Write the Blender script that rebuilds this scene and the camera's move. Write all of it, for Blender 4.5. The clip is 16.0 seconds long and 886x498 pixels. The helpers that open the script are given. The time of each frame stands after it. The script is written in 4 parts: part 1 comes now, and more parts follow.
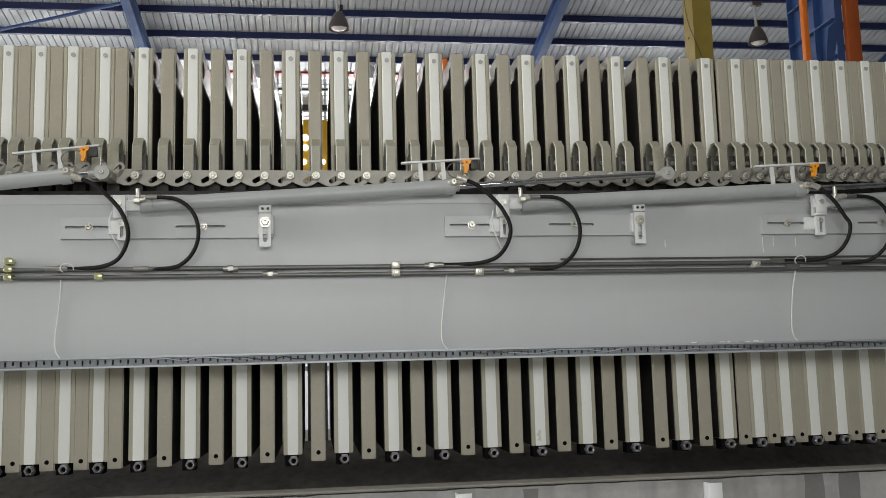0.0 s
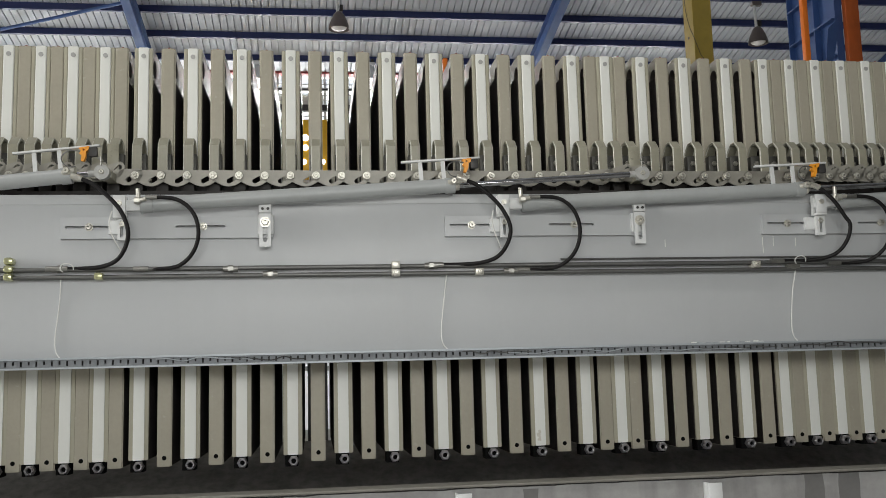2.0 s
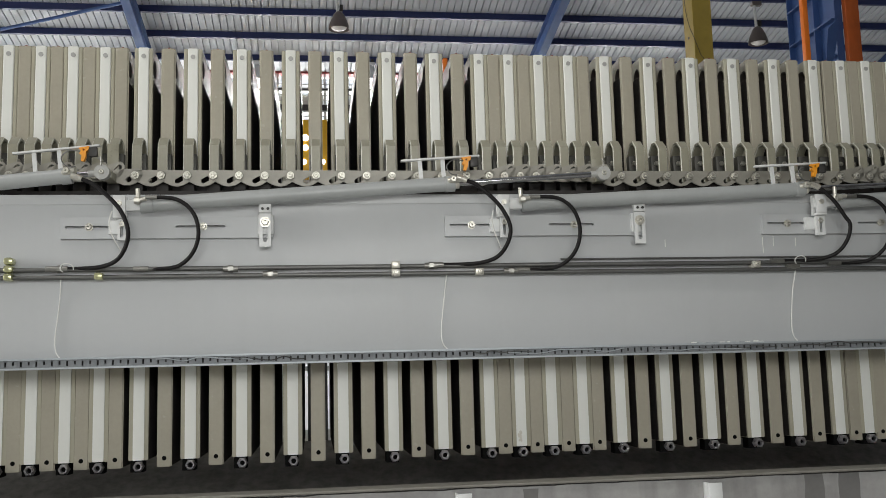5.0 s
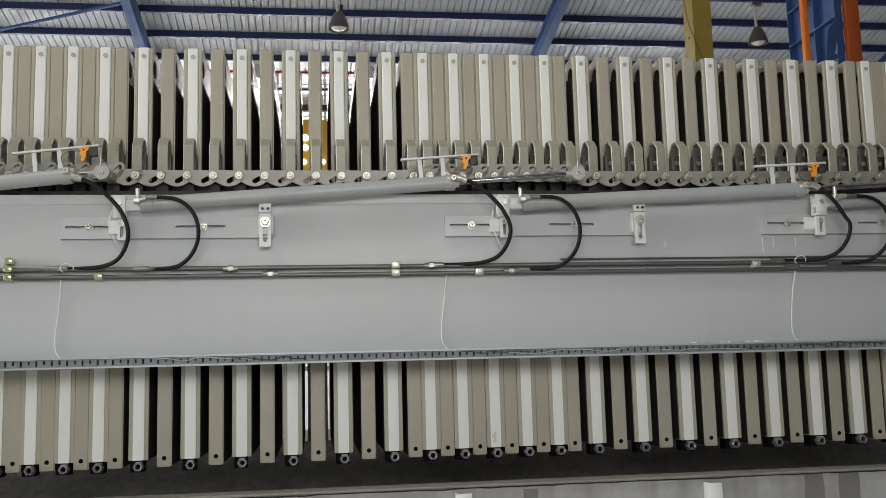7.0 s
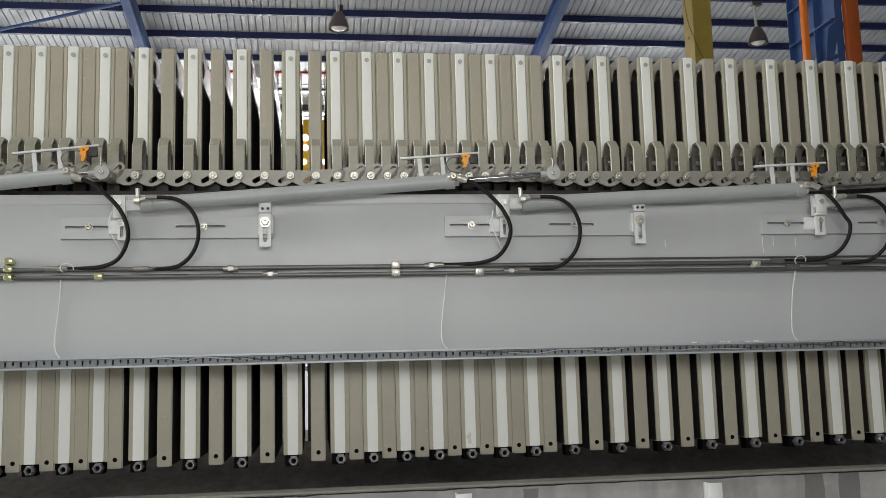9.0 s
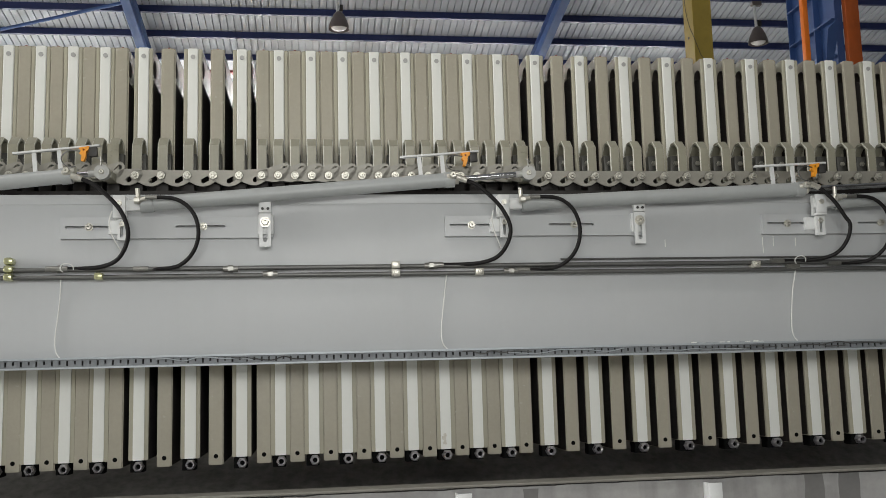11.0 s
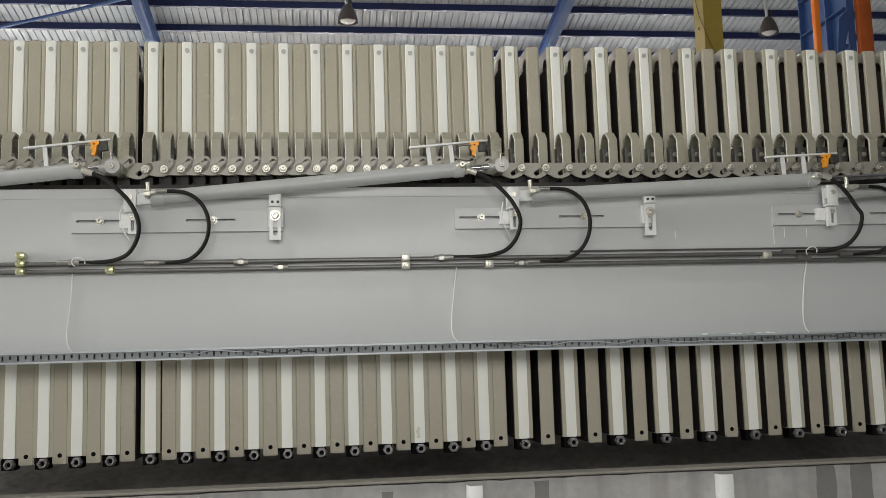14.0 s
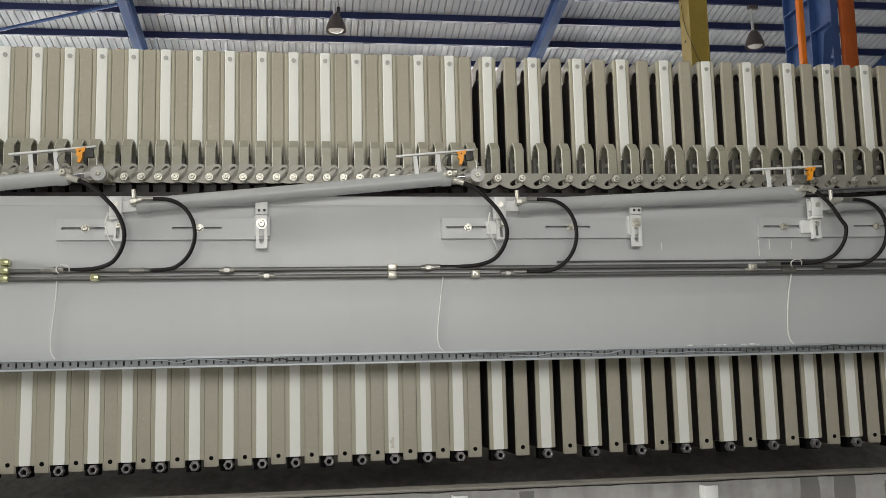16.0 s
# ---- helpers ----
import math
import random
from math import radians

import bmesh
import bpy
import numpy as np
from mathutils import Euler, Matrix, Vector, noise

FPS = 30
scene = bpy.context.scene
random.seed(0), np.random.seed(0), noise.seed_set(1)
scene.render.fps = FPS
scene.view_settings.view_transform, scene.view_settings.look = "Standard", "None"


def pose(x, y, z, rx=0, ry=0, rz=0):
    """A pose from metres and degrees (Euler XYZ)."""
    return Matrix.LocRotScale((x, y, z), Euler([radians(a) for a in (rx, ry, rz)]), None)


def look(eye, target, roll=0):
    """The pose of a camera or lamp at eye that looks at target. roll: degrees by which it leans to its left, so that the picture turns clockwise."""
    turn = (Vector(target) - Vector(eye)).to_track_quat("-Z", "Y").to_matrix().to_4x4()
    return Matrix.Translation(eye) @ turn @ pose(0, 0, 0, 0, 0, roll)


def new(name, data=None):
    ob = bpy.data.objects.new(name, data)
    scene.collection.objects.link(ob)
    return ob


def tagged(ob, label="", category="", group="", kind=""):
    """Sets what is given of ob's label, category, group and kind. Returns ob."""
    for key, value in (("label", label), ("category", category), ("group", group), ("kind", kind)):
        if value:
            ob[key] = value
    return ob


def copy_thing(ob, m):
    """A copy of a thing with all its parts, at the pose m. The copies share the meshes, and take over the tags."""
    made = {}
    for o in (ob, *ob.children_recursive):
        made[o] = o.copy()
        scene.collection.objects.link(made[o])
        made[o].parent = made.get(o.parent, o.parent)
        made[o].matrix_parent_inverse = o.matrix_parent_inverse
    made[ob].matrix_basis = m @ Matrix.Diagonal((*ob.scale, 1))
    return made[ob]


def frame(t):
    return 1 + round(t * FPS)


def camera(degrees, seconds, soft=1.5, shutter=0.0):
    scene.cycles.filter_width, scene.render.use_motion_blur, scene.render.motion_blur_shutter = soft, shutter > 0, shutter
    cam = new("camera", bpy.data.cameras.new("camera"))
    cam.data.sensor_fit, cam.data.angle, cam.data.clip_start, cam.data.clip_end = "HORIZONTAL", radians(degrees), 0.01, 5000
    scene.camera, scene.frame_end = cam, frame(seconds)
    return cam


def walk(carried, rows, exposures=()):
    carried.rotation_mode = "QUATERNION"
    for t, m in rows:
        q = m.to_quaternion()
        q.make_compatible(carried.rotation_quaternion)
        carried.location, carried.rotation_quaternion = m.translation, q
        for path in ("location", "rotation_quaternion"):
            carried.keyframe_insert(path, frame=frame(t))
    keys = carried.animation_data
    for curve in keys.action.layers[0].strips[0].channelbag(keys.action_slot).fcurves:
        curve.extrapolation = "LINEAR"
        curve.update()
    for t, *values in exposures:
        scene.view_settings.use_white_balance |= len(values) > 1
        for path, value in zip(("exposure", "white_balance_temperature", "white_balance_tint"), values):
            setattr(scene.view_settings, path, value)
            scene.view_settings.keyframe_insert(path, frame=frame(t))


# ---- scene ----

# ================= camera =================
EYE = Vector((0.0, -4.986, 1.6))


def aim(yaw, pitch, roll):
    """Camera pose: yaw to the right of +y, pitch upwards, roll to its left, in degrees."""
    a, b = radians(yaw), radians(pitch)
    way = Vector((math.sin(a) * math.cos(b), math.cos(a) * math.cos(b), math.sin(b)))
    return look(EYE, EYE + way, roll)


cam = camera(49.97, 16.0, soft=0.5)
walk(cam, [(t, aim(yaw, pitch, roll)) for t, yaw, pitch, roll in (
    (0.0, 7.764, 7.28, -1.51), (6.0, 7.764, 7.28, -1.51), (12.1, 7.764, 7.28, -1.51), (12.2, 8.0, 7.16, -1.40),
    (12.3, 7.74, 7.11, -1.22), (12.4, 7.66, 6.97, -1.15), (12.5, 7.537, 6.948, -1.127), (12.6, 7.27, 6.86, -1.40),
    (12.8, 7.20, 6.76, -1.62), (13.0, 7.264, 6.747, -1.645), (13.5, 7.357, 6.751, -1.591), (13.8, 7.22, 6.80, -1.64),
    (14.0, 7.155, 6.847, -1.677), (14.1, 7.155, 6.87, -1.67), (14.2, 7.26, 7.03, -1.60), (14.3, 7.50, 7.31, -1.50),
    (14.4, 7.56, 7.45, -1.45), (14.5, 7.643, 7.467, -1.425), (15.0, 7.692, 7.435, -1.401), (15.5, 7.682, 7.407, -1.401),
    (15.9, 7.70, 7.407, -1.40), (16.0, 7.979, 7.411, -1.381))],
     [(0.0, -0.49, 6500, 10), (9.5, -0.48, 6500, 10), (12.5, -0.43, 6600, 10), (16.0, -0.36, 6700, 10)])

# ================= light =================
world = bpy.data.worlds.new("sky")
scene.world = world
world.use_nodes = True
wn = world.node_tree.nodes
sky = wn.new("ShaderNodeTexSky")
sky.sky_type, sky.sun_disc = "NISHITA", False
sky.sun_elevation, sky.sun_rotation = radians(56), radians(227)
world.node_tree.links.new(sky.outputs[0], wn["Background"].inputs[0])
wn["Background"].inputs[1].default_value = 0.12

sun = new("sun", bpy.data.lights.new("sun", "SUN"))
sun.data.energy, sun.data.angle, sun.data.color = 0.8, radians(10), (1.0, 0.96, 0.9)
sun.matrix_world = look((0, 0, 30), (15, 14, 0))


def area_light(name, eye, target, w, h, watts, colour=(0.99, 0.985, 0.955)):
    lamp = new(name, bpy.data.lights.new(name, "AREA"))
    lamp.data.shape, lamp.data.size, lamp.data.size_y = "RECTANGLE", w, h
    lamp.data.energy, lamp.data.color = watts, colour
    lamp.matrix_world = look(eye, target)
    return lamp


# daylight lamps added behind the camera and overhead; their openings are unseen
area_light("area_light", (0.2, -7.0, 3.1), (0.4, 0, 2.0), 4.2, 1.5, 236)
# daylight from the left, through a tall unseen gate set in the west wall
area_light("gate_light", (-13.85, -3.5, 2.6), (0.0, -0.8, 2.0), 6.2, 5.0, 1250)
area_light("overhead_fill", (-3.6, -3.75, 10.2), (-3.2, -3.3, 0), 3.8, 2.6, 60)
# daylight in the window band of the far wall
area_light("far_window_light", (-2.5, 15.35, 7.1), (-2.5, 12.0, 8.3), 22, 1.4, 2000)
# fill lamps added low behind the press to brighten the roof
area_light("roof_fill_light", (-7.5, 15.3, 2.0), (-6.5, 12.0, 4.2), 8.6, 2.6, 750)
area_light("roof_fill_light", (7.5, 15.3, 2.0), (6.5, 12.0, 4.2), 8.6, 2.6, 210)


# ================= materials =================
def material(name, base, rough=0.5, metal=0.0, grain=0.0, grain_scale=40.0, stain=0.0, stain_scale=2.0, dark=None,
             bump=0.0, bump_scale=120.0, stretch=(1, 1, 1), vary=0.0, coat=0.0, glow=0.0, streak=0.0, gloss=0.5, streak_scale=(14, 14, 0.8)):
    """Principled surface with fine grain, broad stains, fine relief and a shift from piece to piece."""
    m = bpy.data.materials.new(name)
    m.use_nodes = True
    nt, n = m.node_tree, m.node_tree.nodes
    b = n["Principled BSDF"]
    b.inputs["Metallic"].default_value = metal
    b.inputs["Coat Weight"].default_value = coat
    b.inputs["Specular IOR Level"].default_value = gloss
    tc = n.new("ShaderNodeTexCoord")
    mp = n.new("ShaderNodeMapping")
    mp.inputs["Scale"].default_value = stretch
    nt.links.new(tc.outputs["Object"], mp.inputs[0])
    info = n.new("ShaderNodeObjectInfo")
    off = n.new("ShaderNodeVectorMath")
    off.operation = "MULTIPLY_ADD"
    comb = n.new("ShaderNodeCombineXYZ")
    for k in range(3):
        nt.links.new(info.outputs["Random"], comb.inputs[k])
    nt.links.new(comb.outputs[0], off.inputs[0])
    off.inputs[1].default_value = (17.0, 31.0, 23.0)
    nt.links.new(mp.outputs[0], off.inputs[2])
    vec = off.outputs[0]

    def noise_of(scale, detail, rough_=0.6):
        t = n.new("ShaderNodeTexNoise")
        t.inputs["Scale"].default_value, t.inputs["Detail"].default_value = scale, detail
        t.inputs["Roughness"].default_value = rough_
        nt.links.new(vec, t.inputs["Vector"])
        return t.outputs["Fac"]

    def mixed(a, fac, colour, lo, hi, amount):
        r = n.new("ShaderNodeMapRange")
        r.inputs[1].default_value, r.inputs[2].default_value = lo, hi
        r.inputs[3].default_value, r.inputs[4].default_value = 0.0, amount
        nt.links.new(fac, r.inputs[0])
        x = n.new("ShaderNodeMix")
        x.data_type = "RGBA"
        nt.links.new(r.outputs[0], x.inputs[0])
        if isinstance(a, tuple):
            x.inputs[6].default_value = (*a, 1)
        else:
            nt.links.new(a, x.inputs[6])
        x.inputs[7].default_value = (*colour, 1)
        return x.outputs[2]

    dark = dark or tuple(c * 0.55 for c in base)
    col = base
    if grain:
        col = mixed(col, noise_of(grain_scale, 4), dark, 0.4, 0.75, grain)
    if stain:
        col = mixed(col, noise_of(stain_scale, 6, 0.65), dark, 0.48, 0.72, stain)
    if streak:
        s2 = n.new("ShaderNodeMapping")
        s2.inputs["Scale"].default_value = streak_scale
        nt.links.new(vec, s2.inputs[0])
        t = n.new("ShaderNodeTexNoise")
        t.inputs["Scale"].default_value, t.inputs["Detail"].default_value = 1.0, 5
        nt.links.new(s2.outputs[0], t.inputs["Vector"])
        col = mixed(col, t.outputs["Fac"], dark, 0.5, 0.75, streak)
    if vary:
        col = mixed(col, info.outputs["Random"], dark, 0.0, 1.0, vary)
    if isinstance(col, tuple):
        b.inputs["Base Color"].default_value = (*col, 1)
    else:
        nt.links.new(col, b.inputs["Base Color"])
    r = n.new("ShaderNodeMapRange")
    r.inputs[3].default_value, r.inputs[4].default_value = max(0.02, rough - 0.08), min(1, rough + 0.1)
    nt.links.new(noise_of(grain_scale * 0.4, 3), r.inputs[0])
    nt.links.new(r.outputs[0], b.inputs["Roughness"])
    if bump:
        bp = n.new("ShaderNodeBump")
        bp.inputs["Strength"].default_value, bp.inputs["Distance"].default_value = bump, 0.002
        nt.links.new(noise_of(bump_scale, 5), bp.inputs["Height"])
        nt.links.new(bp.outputs[0], b.inputs["Normal"])
    if glow:
        b.inputs["Emission Color"].default_value = (*base, 1)
        b.inputs["Emission Strength"].default_value = glow
    return m


BEIGE = material("beige_polypropylene", (0.425, 0.396, 0.318), 0.23, grain=0.12, grain_scale=60, stain=0.12, stain_scale=5, bump=0.15, vary=0.12, streak=0.08)
PALE = material("pale_membrane", (0.45, 0.428, 0.335), 0.21, grain=0.1, grain_scale=60, stain=0.1, stain_scale=5, bump=0.1, vary=0.12)
WHITE = material("white_polypropylene", (0.81, 0.82, 0.775), 0.36, gloss=0.35, grain=0.04, grain_scale=50, stain=0.03, stain_scale=6, dark=(0.5, 0.48, 0.4), bump=0.05, vary=0.06)
CLOTH = material("dark_filter_cloth", (0.042, 0.035, 0.03), 0.9, grain=0.4, grain_scale=200, stain=0.4, stain_scale=3, bump=0.5, bump_scale=400)
GREY = material("grey_machine_paint", (0.492, 0.504, 0.508), 0.42, grain=0.06, grain_scale=30, stain=0.22, stain_scale=1.6, dark=(0.40, 0.41, 0.41), bump=0.12, bump_scale=60, streak=0.10)
GREY_PART = material("grey_painted_steel", (0.68, 0.69, 0.68), 0.4, grain=0.08, grain_scale=40, stain=0.1, stain_scale=5, bump=0.1)
BARREL = material("grey_cylinder_paint", (0.385, 0.40, 0.395), 0.33, grain=0.08, grain_scale=40, stain=0.2, stain_scale=4, bump=0.1)
STRAP = material("khaki_painted_steel", (0.325, 0.312, 0.24), 0.3, grain=0.15, grain_scale=50, stain=0.2, stain_scale=8, bump=0.15, vary=0.15)
LINK = material("link_painted_steel", (0.325, 0.312, 0.268), 0.4, metal=0.1, grain=0.15, grain_scale=60, stain=0.25, stain_scale=14, bump=0.15, vary=0.2)
EYEM = material("rod_eye_paint", (0.43, 0.43, 0.41), 0.4, metal=0.2, grain=0.15, grain_scale=60, stain=0.2, stain_scale=15)
NUTM = material("bright_nut", (0.46, 0.44, 0.46), 0.28, metal=0.85, grain=0.2, grain_scale=80, stain=0.2, stain_scale=25)
ZINC = material("zinc_plated_steel", (0.62, 0.60, 0.53), 0.3, metal=0.55, grain=0.4, grain_scale=90, stain=0.5, stain_scale=40, bump=0.25, bump_scale=90)
BRASS = material("yellow_zinc_clamp", (0.62, 0.62, 0.36), 0.2, metal=0.7, grain=0.2, grain_scale=80)
CHROME = material("chromed_rod", (0.44, 0.44, 0.45), 0.1, metal=1.0)
RUBBER = material("black_hose_rubber", (0.010, 0.009, 0.009), 0.5, gloss=0.22, grain=0.2, grain_scale=120, bump=0.2, bump_scale=300)
LUG = material("lug_steel", (0.12, 0.118, 0.105), 0.45, metal=0.3, grain=0.3, grain_scale=40, stain=0.4, stain_scale=12)
FITTING = material("fitting_steel", (0.29, 0.285, 0.26), 0.34, metal=0.85, grain=0.4, grain_scale=90, stain=0.4, stain_scale=30)
# lighter colour that paints the highlights on the strap edges
EDGE_LIGHT = material("edge_highlight_paint", (0.60, 0.59, 0.52), 0.28, metal=0.2, grain=0.5, grain_scale=50, dark=(0.28, 0.275, 0.23))
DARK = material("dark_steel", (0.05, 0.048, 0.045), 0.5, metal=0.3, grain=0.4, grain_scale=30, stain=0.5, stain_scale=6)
TRAY = material("wet_dark_tray", (0.25, 0.238, 0.22), 0.8, gloss=0.15, grain=0.4, grain_scale=18, stain=0.5, stain_scale=2.2, dark=(0.04, 0.038, 0.034), bump=0.3, bump_scale=20, streak=0.3)
# near-black colour standing in for the shaded gap above the beam
GAP_DARK = material("gap_shade_black", (0.022, 0.019, 0.017), 0.5, gloss=0.3, grain=0.3, grain_scale=40, stain=0.4, stain_scale=5)
HOLE = material("dark_bore", (0.006, 0.006, 0.006), 0.95, gloss=0.05)
PIPE = material("galvanised_pipe", (0.17, 0.17, 0.162), 0.45, metal=0.8, grain=0.2, grain_scale=60, stain=0.2, stain_scale=8)
CABLE = material("pale_cable_sheath", (0.72, 0.72, 0.69), 0.5, grain=0.1)
GALV = material("galvanised_tray", (0.42, 0.45, 0.47), 0.45, metal=0.3, grain=0.15, grain_scale=50, stain=0.2, stain_scale=6)
GALV_SHADED = material("shaded_galvanised_sheet", (0.23, 0.245, 0.255), 0.6, metal=0.2, grain=0.35, grain_scale=50, stain=0.6, stain_scale=9, dark=(0.10, 0.105, 0.11))
ORANGE_SW = material("orange_switch", (0.85, 0.33, 0.02), 0.4, grain=0.1)
CONCRETE = material("painted_concrete", (0.36, 0.355, 0.345), 0.7, grain=0.2, grain_scale=25, stain=0.5, stain_scale=1.8, dark=(0.13, 0.125, 0.12), bump=0.3, bump_scale=40, streak=0.75, streak_scale=(6, 6, 0.25))
FLOORM = material("grey_concrete_floor", (0.55, 0.54, 0.515), 0.65, grain=0.2, grain_scale=14, stain=0.4, stain_scale=0.7, bump=0.2)
LEDGE = material("worn_ledge", (0.23, 0.22, 0.19), 0.6, grain=0.3, grain_scale=30, stain=0.4, stain_scale=5)
BLUE = material("blue_roof_steel", (0.014, 0.024, 0.10), 0.45, grain=0.15, grain_scale=10, stain=0.25, stain_scale=0.8)
BLUE2 = material("blue_crane_paint", (0.042, 0.095, 0.26), 0.45, grain=0.15, grain_scale=12, stain=0.3, stain_scale=2)
SHEET = material("light_roof_sheet", (0.63, 0.65, 0.69), 0.75, gloss=0.2, grain=0.1, grain_scale=3, stain=0.2, stain_scale=0.5)
YELLOW = material("ochre_column_paint", (0.31, 0.225, 0.04), 0.45, grain=0.15, grain_scale=12, stain=0.3, stain_scale=3)
SHADED_ORANGE = material("shaded_orange_column_paint", (0.42, 0.085, 0.01), 0.5, grain=0.2, grain_scale=12, stain=0.35, stain_scale=3)
ORANGE = material("orange_column_paint", (0.80, 0.19, 0.012), 0.4, grain=0.15, grain_scale=12, stain=0.25, stain_scale=3)
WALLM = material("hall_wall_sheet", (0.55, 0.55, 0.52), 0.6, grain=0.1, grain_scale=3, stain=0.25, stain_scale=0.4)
# for unseen walls, darkened so that the chrome mirrors less light
UNSEEN_WALL = material("unseen_dark_wall", (0.27, 0.27, 0.26), 0.7, grain=0.15, grain_scale=3, stain=0.35, stain_scale=0.4)
RED = material("red_wall_band", (0.20, 0.022, 0.02), 0.5, grain=0.1)
LAMPSHADE = material("lamp_reflector", (0.15, 0.125, 0.115), 0.4, metal=0.3, grain=0.2, grain_scale=10)
LAMPGLASS = material("lamp_glass", (0.75, 0.73, 0.68), 0.25, grain=0.05)
LIT = material("lit_lamp", (1.0, 0.97, 0.95), 0.4, glow=4.0)
CRANEY = material("yellow_crane_paint", (0.85, 0.48, 0.025), 0.45, grain=0.15, stain=0.2, stain_scale=1)


# ================= mesh helpers =================
def finish(bm, mat, name, smooth=False):
    me = bpy.data.meshes.new(name)
    bmesh.ops.recalc_face_normals(bm, faces=bm.faces)
    bm.to_mesh(me)
    bm.free()
    me.materials.append(mat)
    if smooth:
        me.polygons.foreach_set("use_smooth", [True] * len(me.polygons))
        me.set_sharp_from_angle(angle=radians(40))
    return me


def part(name, bm, mat, parent, label="", smooth=True):
    ob = new(name, finish(bm, mat, name, smooth))
    ob.parent = parent
    if label:
        ob["label"] = label
    return ob


def thing(name, label, category, m=None, group="", kind=""):
    ob = new(name)
    if m is not None:
        ob.matrix_world = m
    return tagged(ob, label, category, group, kind)


def solid(name, bm, mat, label, category, group="", kind="", smooth=True):
    return tagged(new(name, finish(bm, mat, name, smooth)), label, category, group, kind)


def box(bm, x0, x1, y0, y1, z0, z1, bevel=0.0):
    r = bmesh.ops.create_cube(bm, size=1.0)
    for v in r["verts"]:
        v.co = Vector(((x0 + x1) / 2 + v.co.x * (x1 - x0), (y0 + y1) / 2 + v.co.y * (y1 - y0), (z0 + z1) / 2 + v.co.z * (z1 - z0)))
    if bevel:
        bmesh.ops.bevel(bm, geom=list({e for v in r["verts"] for e in v.link_edges}), offset=bevel, segments=2, affect="EDGES", profile=0.5)
    return bm


def rod(bm, a, b, r, seg=16, r2=None):
    a, b = Vector(a), Vector(b)
    d = b - a
    m = Matrix.Translation((a + b) / 2) @ d.to_track_quat("Z", "Y").to_matrix().to_4x4()
    bmesh.ops.create_cone(bm, cap_ends=True, segments=seg, radius1=r, radius2=r if r2 is None else r2, depth=d.length, matrix=m)
    return bm


def boxes(*dims, bevel=0.0):
    bm = bmesh.new()
    for d in dims:
        box(bm, *d, bevel=bevel)
    return bm


def rods(*items):
    bm = bmesh.new()
    for it in items:
        rod(bm, *it)
    return bm


def smooth_path(pts, steps=6):
    """Catmull-Rom curve through the points."""
    p = [Vector(q) for q in pts]
    p = [2 * p[0] - p[1]] + p + [2 * p[-1] - p[-2]]
    out = []
    for i in range(1, len(p) - 2):
        for k in range(steps):
            t = k / steps
            a, b, c, d = p[i - 1:i + 3]
            out.append(0.5 * (2 * b + (c - a) * t + (2 * a - 5 * b + 4 * c - d) * t * t + (3 * b - a - 3 * c + d) * t ** 3))
    return out + [p[-2]]


def pipe_along(pts, r, seg=10, steps=6):
    bm = bmesh.new()
    path = smooth_path(pts, steps) if steps > 1 else [Vector(q) for q in pts]
    rings = []
    side = None
    for i, c in enumerate(path):
        d = (path[min(i + 1, len(path) - 1)] - path[max(i - 1, 0)]).normalized()
        if side is None:
            side = d.orthogonal().normalized()
        side = (side - d * side.dot(d)).normalized()
        up = d.cross(side)
        rings.append([bm.verts.new(c + r * (math.cos(a) * side + math.sin(a) * up)) for a in (2 * math.pi * k / seg for k in range(seg))])
    for a, b in zip(rings, rings[1:]):
        for k in range(seg):
            bm.faces.new((a[k], a[(k + 1) % seg], b[(k + 1) % seg], b[k]))
    bm.faces.new(rings[0])
    bm.faces.new(rings[-1])
    return bm


def sheet_cut(outer, holes, t, axis):
    """A flat plate with holes: 2D outlines, thickness t along the axis ('x' or 'y'), centred on it."""
    bm = bmesh.new()

    def put(u, v):
        return (0, u, v) if axis == "x" else (u, 0, v)
    for loop in [outer] + list(holes):
        vs = [bm.verts.new(put(*p)) for p in loop]
        for k in range(len(vs)):
            bm.edges.new((vs[k], vs[(k + 1) % len(vs)]))
    bmesh.ops.triangle_fill(bm, use_beauty=True, use_dissolve=False, edges=bm.edges[:], normal=(1, 0, 0) if axis == "x" else (0, 1, 0))
    r = bmesh.ops.extrude_face_region(bm, geom=bm.faces[:])
    off = Vector((t, 0, 0)) if axis == "x" else Vector((0, t, 0))
    for v in bm.verts:
        v.co -= off / 2
    for e in r["geom"]:
        if isinstance(e, bmesh.types.BMVert):
            e.co += off
    return bm


def circle(cx, cy, r, n=20, a0=0.0):
    return [(cx + r * math.cos(a0 + 2 * math.pi * k / n), cy + r * math.sin(a0 + 2 * math.pi * k / n)) for k in range(n)]


def capsule(ax, ay, bx, by, r, n=8):
    """Outline of a slot from a to b."""
    d = math.atan2(by - ay, bx - ax)
    out = [(bx + r * math.cos(d - math.pi / 2 + math.pi * k / n), by + r * math.sin(d - math.pi / 2 + math.pi * k / n)) for k in range(n + 1)]
    return out + [(ax + r * math.cos(d + math.pi / 2 + math.pi * k / n), ay + r * math.sin(d + math.pi / 2 + math.pi * k / n)) for k in range(n + 1)]


